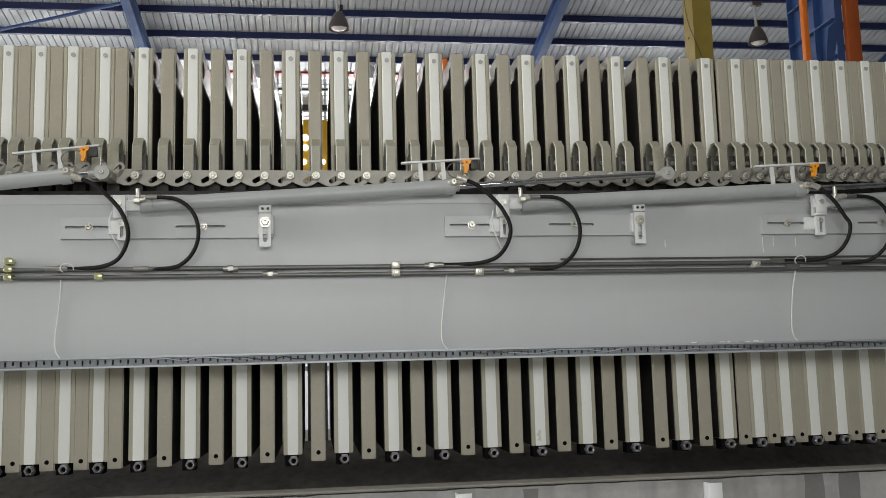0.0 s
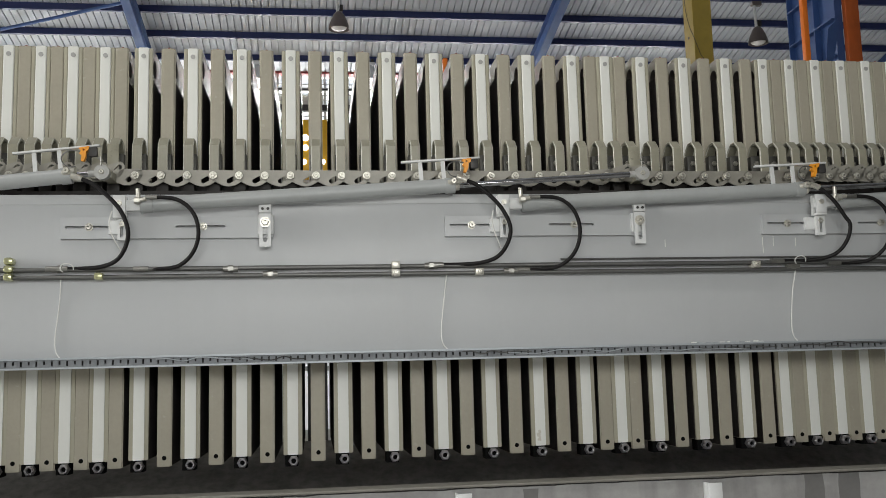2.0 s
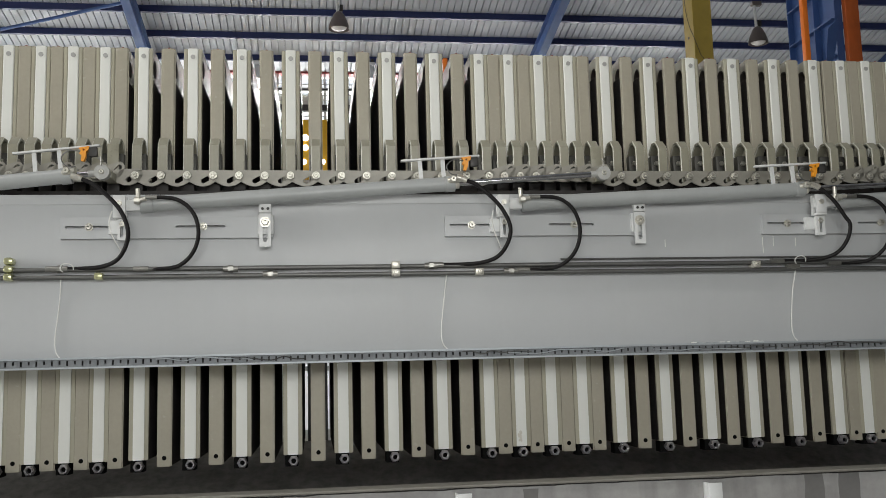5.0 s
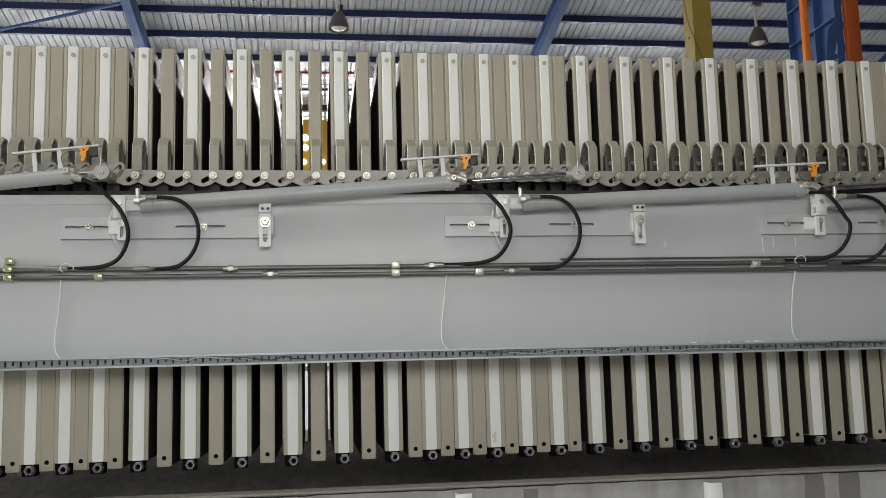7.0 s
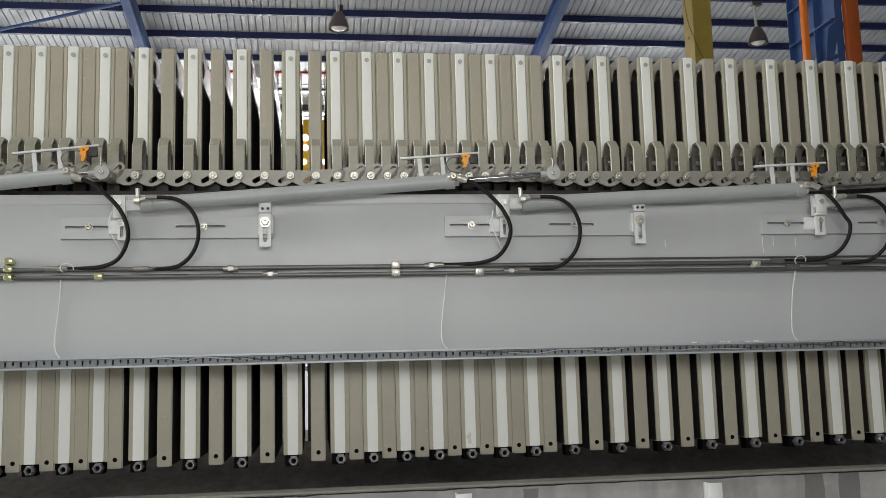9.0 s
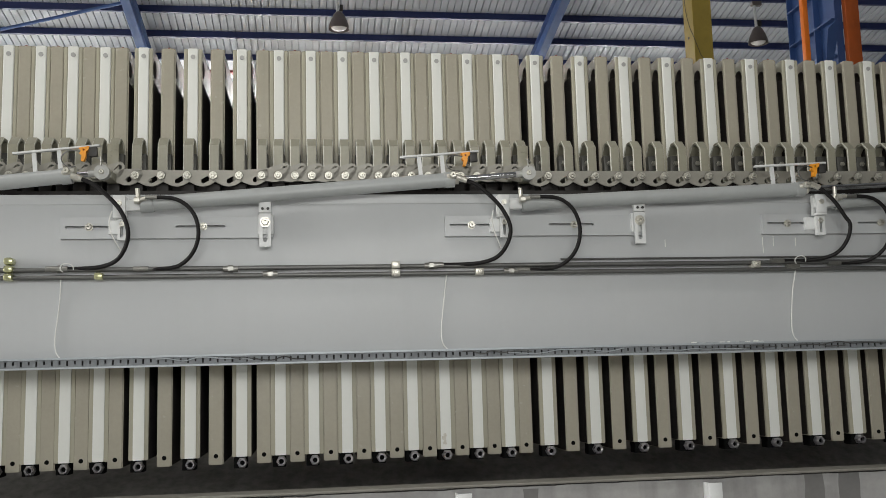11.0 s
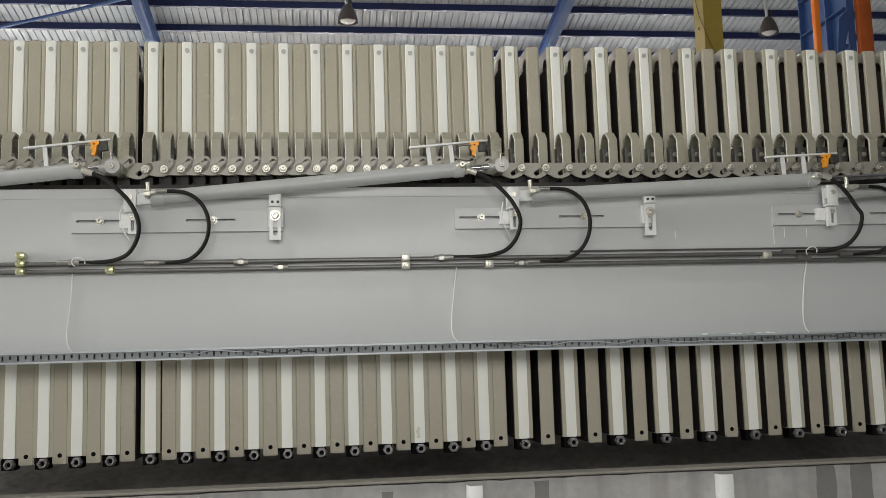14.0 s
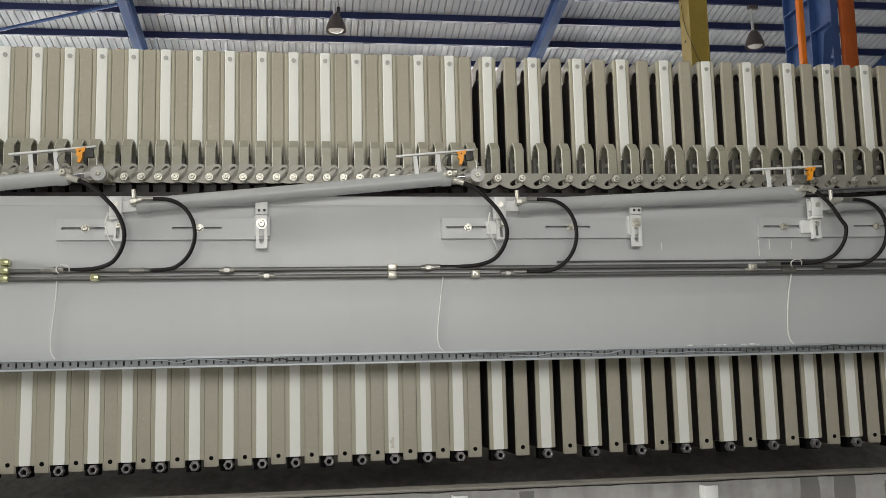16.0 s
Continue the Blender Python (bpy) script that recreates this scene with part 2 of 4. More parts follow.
def hex_nut(bm, x, y, z, r, bore, t):
    """A hexagonal nut with a bore, its axis along y, front face at y."""
    n = 24
    rings = []
    for yy, rr, flat in ((y + 0.12 * r, bore, 0), (y, bore * 1.25, 0), (y, r * 0.72, 0), (y + 0.28 * r, r, 1), (y + t, r, 1), (y + t, bore, 0)):
        ring = []
        for k in range(n):
            a = 2 * math.pi * k / n
            q = rr
            if flat:
                b = (a % (math.pi / 3)) - math.pi / 6
                q = rr * math.cos(math.pi / 6) / math.cos(b)
            ring.append(bm.verts.new((x + q * math.cos(a), yy, z + q * math.sin(a))))
        rings.append(ring)
    for a, b in zip(rings, rings[1:] + rings[:1]):
        for k in range(n):
            bm.faces.new((a[k], a[(k + 1) % n], b[(k + 1) % n], b[k]))
    return bm

# ================= hall =================
X0, X1, Y0, Y1 = -14.0, 17.0, -7.2, 15.0
RIDGE_Y, SLOPE = -1.0, 0.193


def roof_z(y):
    """Underside of the roof sheets."""
    return 1.6 + 10.3 - SLOPE * ((y if y > RIDGE_Y else 2 * RIDGE_Y - y) + 4.986)


# unseen floor, kept pale to bounce light onto the lower plates
solid("floor", boxes((X0, X1, Y0, Y1, -0.2, 0.0)), FLOORM, "grey concrete hall floor", "floor", kind="structure", smooth=False)


def roof_sheet(name, ya, yb, xa=X0, xb=X1):
    """Trapezoid sheeting with ribs running down the slope."""
    bm = bmesh.new()
    pitch, h = 0.136, 0.045
    xs = []
    x = xa
    while x < xb:
        xs += [(x, 0), (x + 0.110, 0), (x + 0.113, h), (x + 0.132, h)]
        x += pitch
    rows = []
    for y in (ya, yb):
        rows.append([bm.verts.new((x, y, roof_z(y) + dz)) for x, dz in xs])
    for k in range(len(xs) - 1):
        bm.faces.new((rows[0][k], rows[0][k + 1], rows[1][k + 1], rows[1][k]))
    r = bmesh.ops.extrude_face_region(bm, geom=bm.faces[:])
    for e in r["geom"]:
        if isinstance(e, bmesh.types.BMVert):
            e.co.z += 0.02
    return solid(name, bm, SHEET, "pale corrugated metal roof sheeting on blue purlins", "roof", kind="structure", smooth=False)


roof_sheet("ceiling_far", RIDGE_Y, Y1 + 0.3)
roof_sheet("ceiling_near", RIDGE_Y, -1.9)
roof_sheet("ceiling_back", -5.6, Y0)
# two unseen sheets added to trim the sun falling through the roof gap
roof_sheet("ceiling_west", -1.9, -5.6, X0, -5.7)
roof_sheet("ceiling_east", -1.9, -5.6, -1.6, X1)

# far wall: sheeted parapet, red band, tall window bands between posts and a bright doorway
far_wall = thing("wall_north", "pale sheeted hall wall with window bands", "wall", kind="structure")


def wall_piece(name, mat, *d):
    return part(name, boxes(d), mat, far_wall, smooth=False)


wall_piece("parapet", WALLM, X0, X1, Y1, Y1 + 0.2, 8.06, 8.2)
wall_piece("band", RED, X0, X1, Y1 - 0.02, Y1 + 0.2, 8.0, 8.058)
wall_piece("transom", DARK, X0, X1, Y1, Y1 + 0.15, 7.16, 7.30)
wall_piece("transom", WALLM, X0, X1, Y1, Y1 + 0.15, 7.62, 7.70)
wall_piece("transom", DARK, X0, X1, Y1, Y1 + 0.15, 6.78, 6.86)
wall_piece("spandrel", WALLM, X0, X1, Y1, Y1 + 0.2, 3.4, 6.4)
# two low bays stay open for the added roof fill lamps
for xa, xb, za, zb in ((X0, -12, 0, 3.4), (-12, -3, 0, 0.6), (-3, -0.265, 0, 3.4), (0.275, 3, 0, 3.4), (-0.265, -0.165, 0, 0.46), (0.245, 0.275, 0, 0.46), (-0.265, -0.165, 1.66, 1.76), (0.245, 0.275, 1.66, 1.76), (3, 12, 0, 0.6), (12, X1, 0, 3.4)):
    wall_piece("lower_wall", WALLM, xa, xb, Y1, Y1 + 0.2, za, zb)
wall_piece("door_leaf", DARK, -0.165, 0.245, Y1 + 0.05, Y1 + 0.1, 0, 3.4)
for k in range(63):
    x = X0 + 0.25 + k * 0.5
    part("mullion", boxes((x - 0.025, x + 0.025, Y1 + 0.02, Y1 + 0.1, 6.4, 8.0)), WALLM, far_wall, smooth=False)

for k in range(62):
    x = X0 + 0.25 + k * 0.5
    for z, h in ((7.32, 0.2), (6.9, 0.16), (6.46, 0.24)):
        if (k * 7 + int(z * 10)) % 5 < 3:
            part("louvre", boxes((x + 0.03, x + 0.47, Y1 + 0.03, Y1 + 0.06, z, z + h)), WALLM, far_wall, smooth=False)

for k in range(12):
    z = 6.46 + 0.118 * k
    part("glazing_bar", boxes((X0, X1, Y1 - 0.005, Y1 + 0.018, z, z + 0.02 + 0.016 * (k % 3 == 1))), DARK if k % 3 == 1 else WALLM, far_wall, smooth=False)

solid("wall_east", boxes((X1, X1 + 0.2, Y0, Y1 + 0.2, 0, 11)), WALLM, "pale sheeted hall side wall", "wall", kind="structure", smooth=False)
west = thing("wall_west", "unseen hall side wall, darkened for reflections, with a gate for light", "wall", kind="structure")
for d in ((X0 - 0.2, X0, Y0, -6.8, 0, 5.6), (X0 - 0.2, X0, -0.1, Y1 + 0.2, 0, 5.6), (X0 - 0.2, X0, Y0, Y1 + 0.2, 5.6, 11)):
    part("wall_panel", boxes(d), UNSEEN_WALL, west, smooth=False)
back = thing("wall_south", "unseen hall wall, darkened for reflections, with an added light opening", "wall", kind="structure")
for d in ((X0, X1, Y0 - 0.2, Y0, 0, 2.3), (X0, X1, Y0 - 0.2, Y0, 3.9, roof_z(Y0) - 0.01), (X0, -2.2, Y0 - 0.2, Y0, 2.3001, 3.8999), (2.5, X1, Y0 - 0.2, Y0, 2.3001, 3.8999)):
    part("wall_panel", boxes(d), UNSEEN_WALL, back, smooth=False)

BACKDROP = material("bright_overcast", (0.95, 0.97, 1.0), 0.9, glow=0.48)
solid("backdrop", boxes((X0 - 6, X1 + 6, 19.0, 19.1, -0.2, 14)), BACKDROP, "plain bright overcast daylight beyond the windows", "backdrop", kind="structure", smooth=False)

# roof steel
PURLIN_Y = [12.60 - 0.86 * k for k in range(-2, 7)]
for k, y in enumerate(PURLIN_Y):
    z = roof_z(y)
    t = thing("purlin", "dark blue steel roof purlin under the sheeting", "purlin", group="roof purlins")
    part("web", boxes((X0, X1, y - 0.03, y + 0.03, z - 0.125, z - 0.004)), BLUE, t, smooth=False)
    part("lip", boxes((X0, X1, y - 0.034, y + 0.034, z - 0.133, z - 0.125)), BLUE, t, smooth=False)


def rafter(x):
    bm = bmesh.new()
    ya, yb = -0.8, Y1 - 0.1
    for dx, top, bot in ((0.013, -0.14, -0.52), (0.08, -0.14, -0.16), (0.08, -0.50, -0.52)):
        vs = []
        for y in (ya, yb):
            for s in (-1, 1):
                for h in (top, bot):
                    vs.append(bm.verts.new((x + s * dx, y, roof_z(y) + h)))
        a = vs
        for f in ((0, 1, 3, 2), (4, 6, 7, 5), (0, 4, 5, 1), (2, 3, 7, 6), (0, 2, 6, 4), (1, 5, 7, 3)):
            bm.faces.new([a[i] for i in f])
    return solid("rafter", bm, BLUE2, "blue painted steel roof rafter", "rafter", "roof rafters", smooth=False)


for x in (-11.3, -3.26, 4.60, 12.6):
    rafter(x)
solid("roof_brace", rods(((-6.2, 13.35, roof_z(13.35) - 0.20), (-3.3, 12.15, roof_z(12.15) - 0.20), 0.032, 10)), BLUE2,
      "thin blue diagonal roof brace", "brace")


def high_bay(x, y, z, lit=False):
    t = thing("high_bay_lamp", "lit round high-bay lamp near the hall wall" if lit else "brown-grey bell-shaped high-bay lamp hanging from a roof purlin", "lamp",
              pose(x, y, z), "hall lamps")
    bm = bmesh.new()
    prof = [(0.045, 0.33), (0.065, 0.32), (0.10, 0.27), (0.15, 0.16), (0.178, 0.07), (0.188, 0.0), (0.183, 0.0), (0.17, 0.07), (0.14, 0.16), (0.09, 0.26)]
    n = 28
    rings = [[bm.verts.new((r * math.cos(2 * math.pi * k / n), r * math.sin(2 * math.pi * k / n), h)) for k in range(n)] for r, h in prof]
    for a, b in zip(rings, rings[1:]):
        for k in range(n):
            bm.faces.new((a[k], a[(k + 1) % n], b[(k + 1) % n], b[k]))
    bm.faces.new(rings[0])
    part("shade", bm, GREY_PART if lit else LAMPSHADE, t)
    bm = bmesh.new()
    bmesh.ops.create_uvsphere(bm, u_segments=20, v_segments=10, radius=0.15)
    bmesh.ops.scale(bm, vec=(1, 1, 0.9 if lit else 0.5), verts=bm.verts)
    bmesh.ops.translate(bm, vec=(0, 0, -0.03 if lit else 0.05), verts=bm.verts)
    part("glass", bm, LIT if lit else LAMPGLASS, t)
    top = roof_z(y) - 0.134 - z
    part("ballast", boxes((0.015, 0.075, -0.04, 0.04, 0.345, 0.46), bevel=0.006), DARK, t, "small dark ballast box")
    part("stem", rods(((-0.02, 0, 0.32), (-0.035, 0, top - 0.06), 0.027, 10)), GREY_PART, t, "pale hanging tube")
    part("hook", boxes((-0.09, 0.10, -0.05, 0.05, top - 0.08, top), bevel=0.008), LAMPSHADE if not lit else GREY_PART, t)
    return t


high_bay(0.478, 11.74, 7.80)
high_bay(8.53, 11.74, 7.70)
high_bay(-1.14, 14.32, 7.62, True)
high_bay(1.19, 14.32, 7.65, True)
# glowing discs stand in for the lamps' reflections in the plate faces
for x, z in ((-1.13, 7.40), (1.13, 7.38)):
    fl = thing("flood_lamp", "small glowing disc standing in for a lamp's reflection", "lamp", pose(x, Y1 - 0.06, z), "wall flood lamps")
    part("body", boxes((-0.07, 0.07, -0.02, 0.06, -0.07, 0.07), bevel=0.012), GREY_PART, fl)
    part("glass", rods(((0, -0.035, 0), (0, -0.02, 0), 0.06, 18)), LIT, fl)

# columns and crane steel behind the press
col = thing("steel_column", "ochre yellow painted steel column behind the press", "column")
part("side_plate", boxes((3.845, 3.858, 3.9, 4.14, 0, 8.6)), YELLOW, col, smooth=False)
part("side_plate", boxes((4.028, 4.041, 3.9, 4.14, 0, 8.6)), YELLOW, col, smooth=False)
part("front_plate", boxes((3.858, 4.028, 3.904, 3.916, 0, 8.6)), YELLOW, col, smooth=False)
part("rear_plate", boxes((3.858, 4.028, 4.124, 4.136, 0, 8.6)), YELLOW, col, smooth=False)
part("screw", rods(((3.838, 4.03, 4.93), (3.846, 4.03, 4.93), 0.014, 10)), DARK, col)
part("base_plate", boxes((3.74, 4.18, 3.8, 4.2, 0, 0.03)), YELLOW, col, smooth=False)

# the right post gets a darker copy of the orange, as shaded
for xa, xb, yy, paint in ((5.045, 5.10, 3.9, ORANGE), (5.585, 5.735, 4.0, SHADED_ORANGE)):
    c = thing("orange_post", "bright orange painted steel post" if paint is ORANGE else "wide orange painted steel post, coloured darker as shaded", "post", group="orange posts")
    part("tube", boxes((xa, xb, yy, yy + 0.07, 0, 8.4), bevel=0.006), paint, c)
    part("base_plate", boxes((xa - 0.08, xb + 0.08, yy - 0.08, yy + 0.2, 0, 0.025)), paint, c)

c = thing("orange_post", "short orange painted steel post behind the plates", "post", group="orange posts")
part("tube", boxes((1.275, 1.32, 4.0, 4.05, 0, 4.66), bevel=0.005), ORANGE, c)
part("base_plate", boxes((1.2, 1.4, 3.92, 4.13, 0, 0.025)), ORANGE, c)
solid("column_cable", pipe_along([(3.84, 4.10, 5.8), (3.838, 4.07, 5.3), (3.838, 3.99, 5.05), (3.84, 3.90, 4.90), (3.90, 3.897, 4.72), (3.96, 3.897, 4.52), (3.97, 3.897, 3.5)], 0.003, 6), DARK, "thin dark cable hanging down the ochre column", "cable")

tower = thing("crane_tower", "blue painted deep steel crane tower with stiffener ribs", "crane")
part("web_plate", boxes((5.54, 5.56, 4.1, 5.0, 0, 8.3)), BLUE2, tower, smooth=False)
part("flange", boxes((5.51, 5.59, 4.085, 4.1, 0, 8.3)), BLUE2, tower, smooth=False)
part("flange", boxes((5.475, 5.62, 5.0, 5.015, 0, 8.3)), BLUE2, tower, smooth=False)
part("stiffener", boxes((5.47, 5.54, 4.44, 4.46, 0, 8.3)), BLUE2, tower, smooth=False)
for k in range(1, 21):
    z = 0.4 * k
    part("rib", boxes((5.47, 5.54, 4.1, 4.44, z, z + 0.014)), BLUE2, tower, smooth=False)
    part("rib", boxes((5.47, 5.54, 4.46, 5.0, z, z + 0.014)), BLUE2, tower, smooth=False)
bm = sheet_cut([(5.33, 4.5), (5.41, 4.5), (5.44, 4.73), (5.562, 5.18), (5.535, 5.20), (5.41, 5.08), (5.365, 4.73)], [], 0.012, "y")
bmesh.ops.translate(bm, vec=(0, 4.075, 0), verts=bm.verts)
part("gusset", bm, BLUE2, tower, smooth=False)
part("brace", rods(((5.85, 4.4, 4.45), (6.8, 4.4, 5.30), 0.09, 8)), BLUE2, tower)

hoist = thing("yellow_crane", "yellow crane body in the far bay", "crane")
part("body", boxes((-0.55, 0.55, 12.6, 13.4, 5.35, 6.35), bevel=0.02), CRANEY, hoist)
for x, z, r in ((-0.15, 5.99, 0.06), (-0.15, 5.80, 0.055), (-0.18, 5.53, 0.05), (0.17, 5.53, 0.05)):
    part("headlight", rods(((x, 12.57, z), (x, 12.6, z), r, 20)), LIT, hoist, "round lit lamp")
part("leg", boxes((-0.52, -0.36, 12.8, 13.2, 0, 5.35)), DARK, hoist)
part("leg", boxes((0.36, 0.52, 12.8, 13.2, 0, 5.35)), DARK, hoist)

# ================= press frame =================
BEAM_F, BEAM_B, BEAM_Z0, BEAM_Z1 = -0.25, -0.03, 1.70, 2.485


def side_beam(y0, y1, label):
    t = thing("side_beam", label, "beam", group="press side beams")
    part("web", boxes((-6.0, 7.5, y0, y1, BEAM_Z0, BEAM_Z1), bevel=0.006), GREY, t)
    part("top_flange", boxes((-6.0, 7.5, y0 - 0.006, y1, BEAM_Z1 - 0.042, BEAM_Z1 + 0.006), bevel=0.002), GREY, t)
    part("rail", boxes((-6.0, 7.5, y0 + 0.05, y1 - 0.01, BEAM_Z1 + 0.006, BEAM_Z1 + 0.036)), GAP_DARK, t, "plate rail coloured dark for the shaded gap")
    if y0 < 0:
        # dark strip added behind the straps, where the gap lies in shade
        part("guide_strip", boxes((-6.0, 7.5, -0.029, -0.004, BEAM_Z1 + 0.004, 2.597)), GAP_DARK, t, "dark strip added to fill the shaded gap")
    return t


near_beam = side_beam(BEAM_F, BEAM_B, "long grey painted steel side beam of the press")
for x, z, h in ((2.36, 2.26, 0.085), (2.42, 2.265, 0.055), (2.545, 2.255, 0.045), (1.82, 2.25, 0.04)):
    part("paint_run", boxes((x - 0.002, x + 0.002, BEAM_F - 0.0015, BEAM_F - 0.0002, z - h, z)), WHITE, near_beam, "thin white paint run")
side_beam(1.31, 1.53, "grey painted far side beam of the press")

# plinth, ledge and drip tray under the plates
plinth = thing("plinth", "stained grey concrete plinth under the press", "plinth", kind="structure")
part("wall", boxes((-6.0, 7.5, -0.36, -0.255, 0, 1.0385)), CONCRETE, plinth, smooth=False)
part("wall", boxes((-6.0, 7.5, 1.56, 1.76, 0, 1.14)), CONCRETE, plinth, smooth=False)
part("ledge", boxes((-6.0, 7.5, -0.385, -0.25, 1.040, 1.054), bevel=0.005), LEDGE, plinth, "worn pale steel ledge")
DAMP = material("damp_concrete", (0.17, 0.166, 0.16), 0.6, grain=0.3, grain_scale=25, stain=0.4, stain_scale=6, dark=(0.10, 0.096, 0.09))
rag = random.Random(11)
for x, w, z0, z1 in ((2.49, 0.10, 0.25, 1.033), (2.68, 0.11, 0.2, 1.034), (1.03, 0.07, 0.3, 1.02), (0.28, 0.05, 0.4, 1.0), (2.92, 0.04, 0.9, 1.0), (-0.95, 0.06, 0.3, 1.02)):
    zs = [z0 + (z1 - z0) * k / 14 for k in range(15)]
    edge = [(x - w / 2 + rag.uniform(-0.005, 0.003), z) for z in zs] + [(x + w / 2 + rag.uniform(-0.003, 0.005), z) for z in zs[::-1]]
    bm = sheet_cut(edge, [], 0.001, "y")
    bmesh.ops.translate(bm, vec=(0, -0.3608, 0), verts=bm.verts)
    part("damp_patch", bm, DAMP, plinth, "dark damp streak", smooth=False)
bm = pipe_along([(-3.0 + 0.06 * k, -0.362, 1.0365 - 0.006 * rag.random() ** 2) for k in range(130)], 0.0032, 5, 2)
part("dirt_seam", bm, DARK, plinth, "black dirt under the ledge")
tray = thing("drip_tray", "wet dark drip tray beneath the filter plates", "tray")
for ya, za, yb in ((-0.249, 1.048, 0.65), (1.559, 1.155, 0.65)):
    bm = bmesh.new()
    vs = [bm.verts.new(p) for p in ((-6, ya, za), (7.5, ya, za), (7.5, yb, 0.70), (-6, yb, 0.70))]
    bm.faces.new(vs)
    r = bmesh.ops.extrude_face_region(bm, geom=bm.faces[:])
    for e in r["geom"]:
        if isinstance(e, bmesh.types.BMVert):
            e.co.z -= 0.012
    part("flap", bm, TRAY, tray, smooth=False)
for x in (-1.86, -0.565, 0.694, 1.94, 3.2):
    p = thing("stiffener_post", "pale painted angle post against the plinth", "post", group="plinth posts")
    part("front", boxes((x - 0.036, x + 0.036, -0.425, -0.415, 0, 1.018), bevel=0.002), GREY_PART, p)
    part("side", boxes((x - 0.036, x - 0.026, -0.415, -0.361, 0, 1.018), bevel=0.002), GREY_PART, p)

# perforated cable duct along the foot of the beam
duct = thing("cable_duct", "galvanised perforated cable duct along the beam's foot", "cable duct")
# back coloured dark so that the slots read as shaded
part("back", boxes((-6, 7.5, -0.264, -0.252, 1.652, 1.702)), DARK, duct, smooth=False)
part("lower_lip", boxes((-6, 7.5, -0.314, -0.264, 1.652, 1.661), bevel=0.001), GALV, duct, smooth=False)
part("upper_lip", boxes((-6, 7.5, -0.314, -0.252, 1.7022, 1.7055), (-6, 7.5, -0.314, -0.309, 1.696, 1.7022)), GALV, duct, smooth=False)
slots = []
for k in range(190):
    x = -2.4 + 0.0345 * k
    h = 0.016 if k % 2 else 0.023
    slots.append([(x, 1.690 - h), (x + 0.009, 1.690 - h), (x + 0.009, 1.690), (x, 1.690)])
bm = sheet_cut([(-6, 1.6612), (7.5, 1.6612), (7.5, 1.7018), (-6, 1.7018)], slots, 0.004, "y")
bmesh.ops.translate(bm, vec=(0, -0.303, 0), verts=bm.verts)
# front coloured darker than the lips, for its shaded recess
part("slotted_front", bm, GALV_SHADED, duct, "slotted front coloured darker as a shaded recess", smooth=False)

# hydraulic pipes with clamps and couplings
for z, lab in ((2.125, "upper"), (2.088, "lower")):
    solid("hydraulic_pipe", rods(((-6, -0.285, z), (7.5, -0.285, z - 0.008), 0.0115, 12)), PIPE,
          "%s galvanised hydraulic pipe running along the beam" % lab, "pipe", "hydraulic pipes")
solid("conduit", rods(((1.25, -0.27, 2.150), (7.5, -0.27, 2.146), 0.005, 8)), PIPE, "thin steel conduit above the hydraulic pipes", "conduit")


def clamp(x, z0, z1, mat):
    t = thing("pipe_clamp", "zinc plated pipe clamp with hexagon screws", "clamp", group="pipe clamps")
    z = z0
    while z < z1 - 0.01:
        part("jaw", boxes((x - 0.021, x + 0.021, -0.318, -0.252, z + 0.001, z + 0.036), bevel=0.011 if mat is BRASS else 0.004), mat, t)
        z += 0.038
    if mat is not BRASS:
        bm = bmesh.new()
        hex_nut(bm, x, -0.328, z0 + 0.018, 0.011, 0.003, 0.010)
        part("screw", bm, ZINC, t)


clamp(-1.43, 2.07, 2.185, BRASS)
clamp(-1.02, 2.07, 2.108, BRASS)
clamp(0.40, 2.07, 2.146, ZINC)
clamp(0.82, 2.07, 2.108, ZINC)
clamp(2.29, 2.09, 2.128, ZINC)
for x, z in ((-0.405, 2.118), (-0.215, 2.090), (-1.20, 2.125), (0.985, 2.092), (2.50, 2.095), (0.58, 2.123)):
    t = thing("pipe_coupling", "zinc plated screwed pipe coupling", "coupling", group="pipe couplings")
    part("sleeve", rods(((x - 0.035, -0.285, z), (x + 0.035, -0.285, z), 0.0155, 12)), FITTING, t)
    part("nut", rods(((x - 0.012, -0.285, z), (x + 0.012, -0.285, z), 0.0195, 6)), FITTING, t)

# thin signal cables hanging from the pipes into the duct
for x, s in ((-1.195, 0.9), (0.655, 1.0), (2.512, 0.9)):
    bm = pipe_along([(x, -0.29, 2.075), (x - 0.012 * s, -0.262, 1.96), (x - 0.03 * s, -0.262, 1.80), (x - 0.024 * s, -0.262, 1.735), (x - 0.004, -0.266, 1.7056)], 0.0032, 6)
    solid("signal_cable", bm, CABLE, "thin pale cable hanging down the beam's face", "cable", "signal cables")
# loose plastic ties round the pipes where the signal cables leave them
for x in (-1.165, 2.535):
    ring = [(x + 0.03 * math.cos(a), -0.306 - 0.01 * math.sin(a), 2.127 + 0.022 * math.sin(a)) for a in (math.pi * k / 8 - 0.3 for k in range(12))]
    solid("cable_tie", pipe_along(ring, 0.003, 6), CABLE, "pale plastic cable tie looped round the pipes", "cable tie", "cable ties")
rng = random.Random(5)
for x, w in ((-0.75, 0.45), (-0.40, 0.35), (0.72, 0.35), (0.95, 0.6), (1.70, 0.5), (1.95, 0.42), (2.40, 0.35), (2.62, 0.6)):
    zb = rng.uniform(1.672, 1.69)
    bm = pipe_along([(x + w * k / 7, -0.312 - 0.004 * rng.random(), zb + rng.uniform(-0.007, 0.009)) for k in range(8)], 0.0026, 6, 5)
    solid("loose_cable", bm, rng.choice((GALV, PIPE, DARK)), "thin loose cable lying along the duct", "cable", "loose cables")


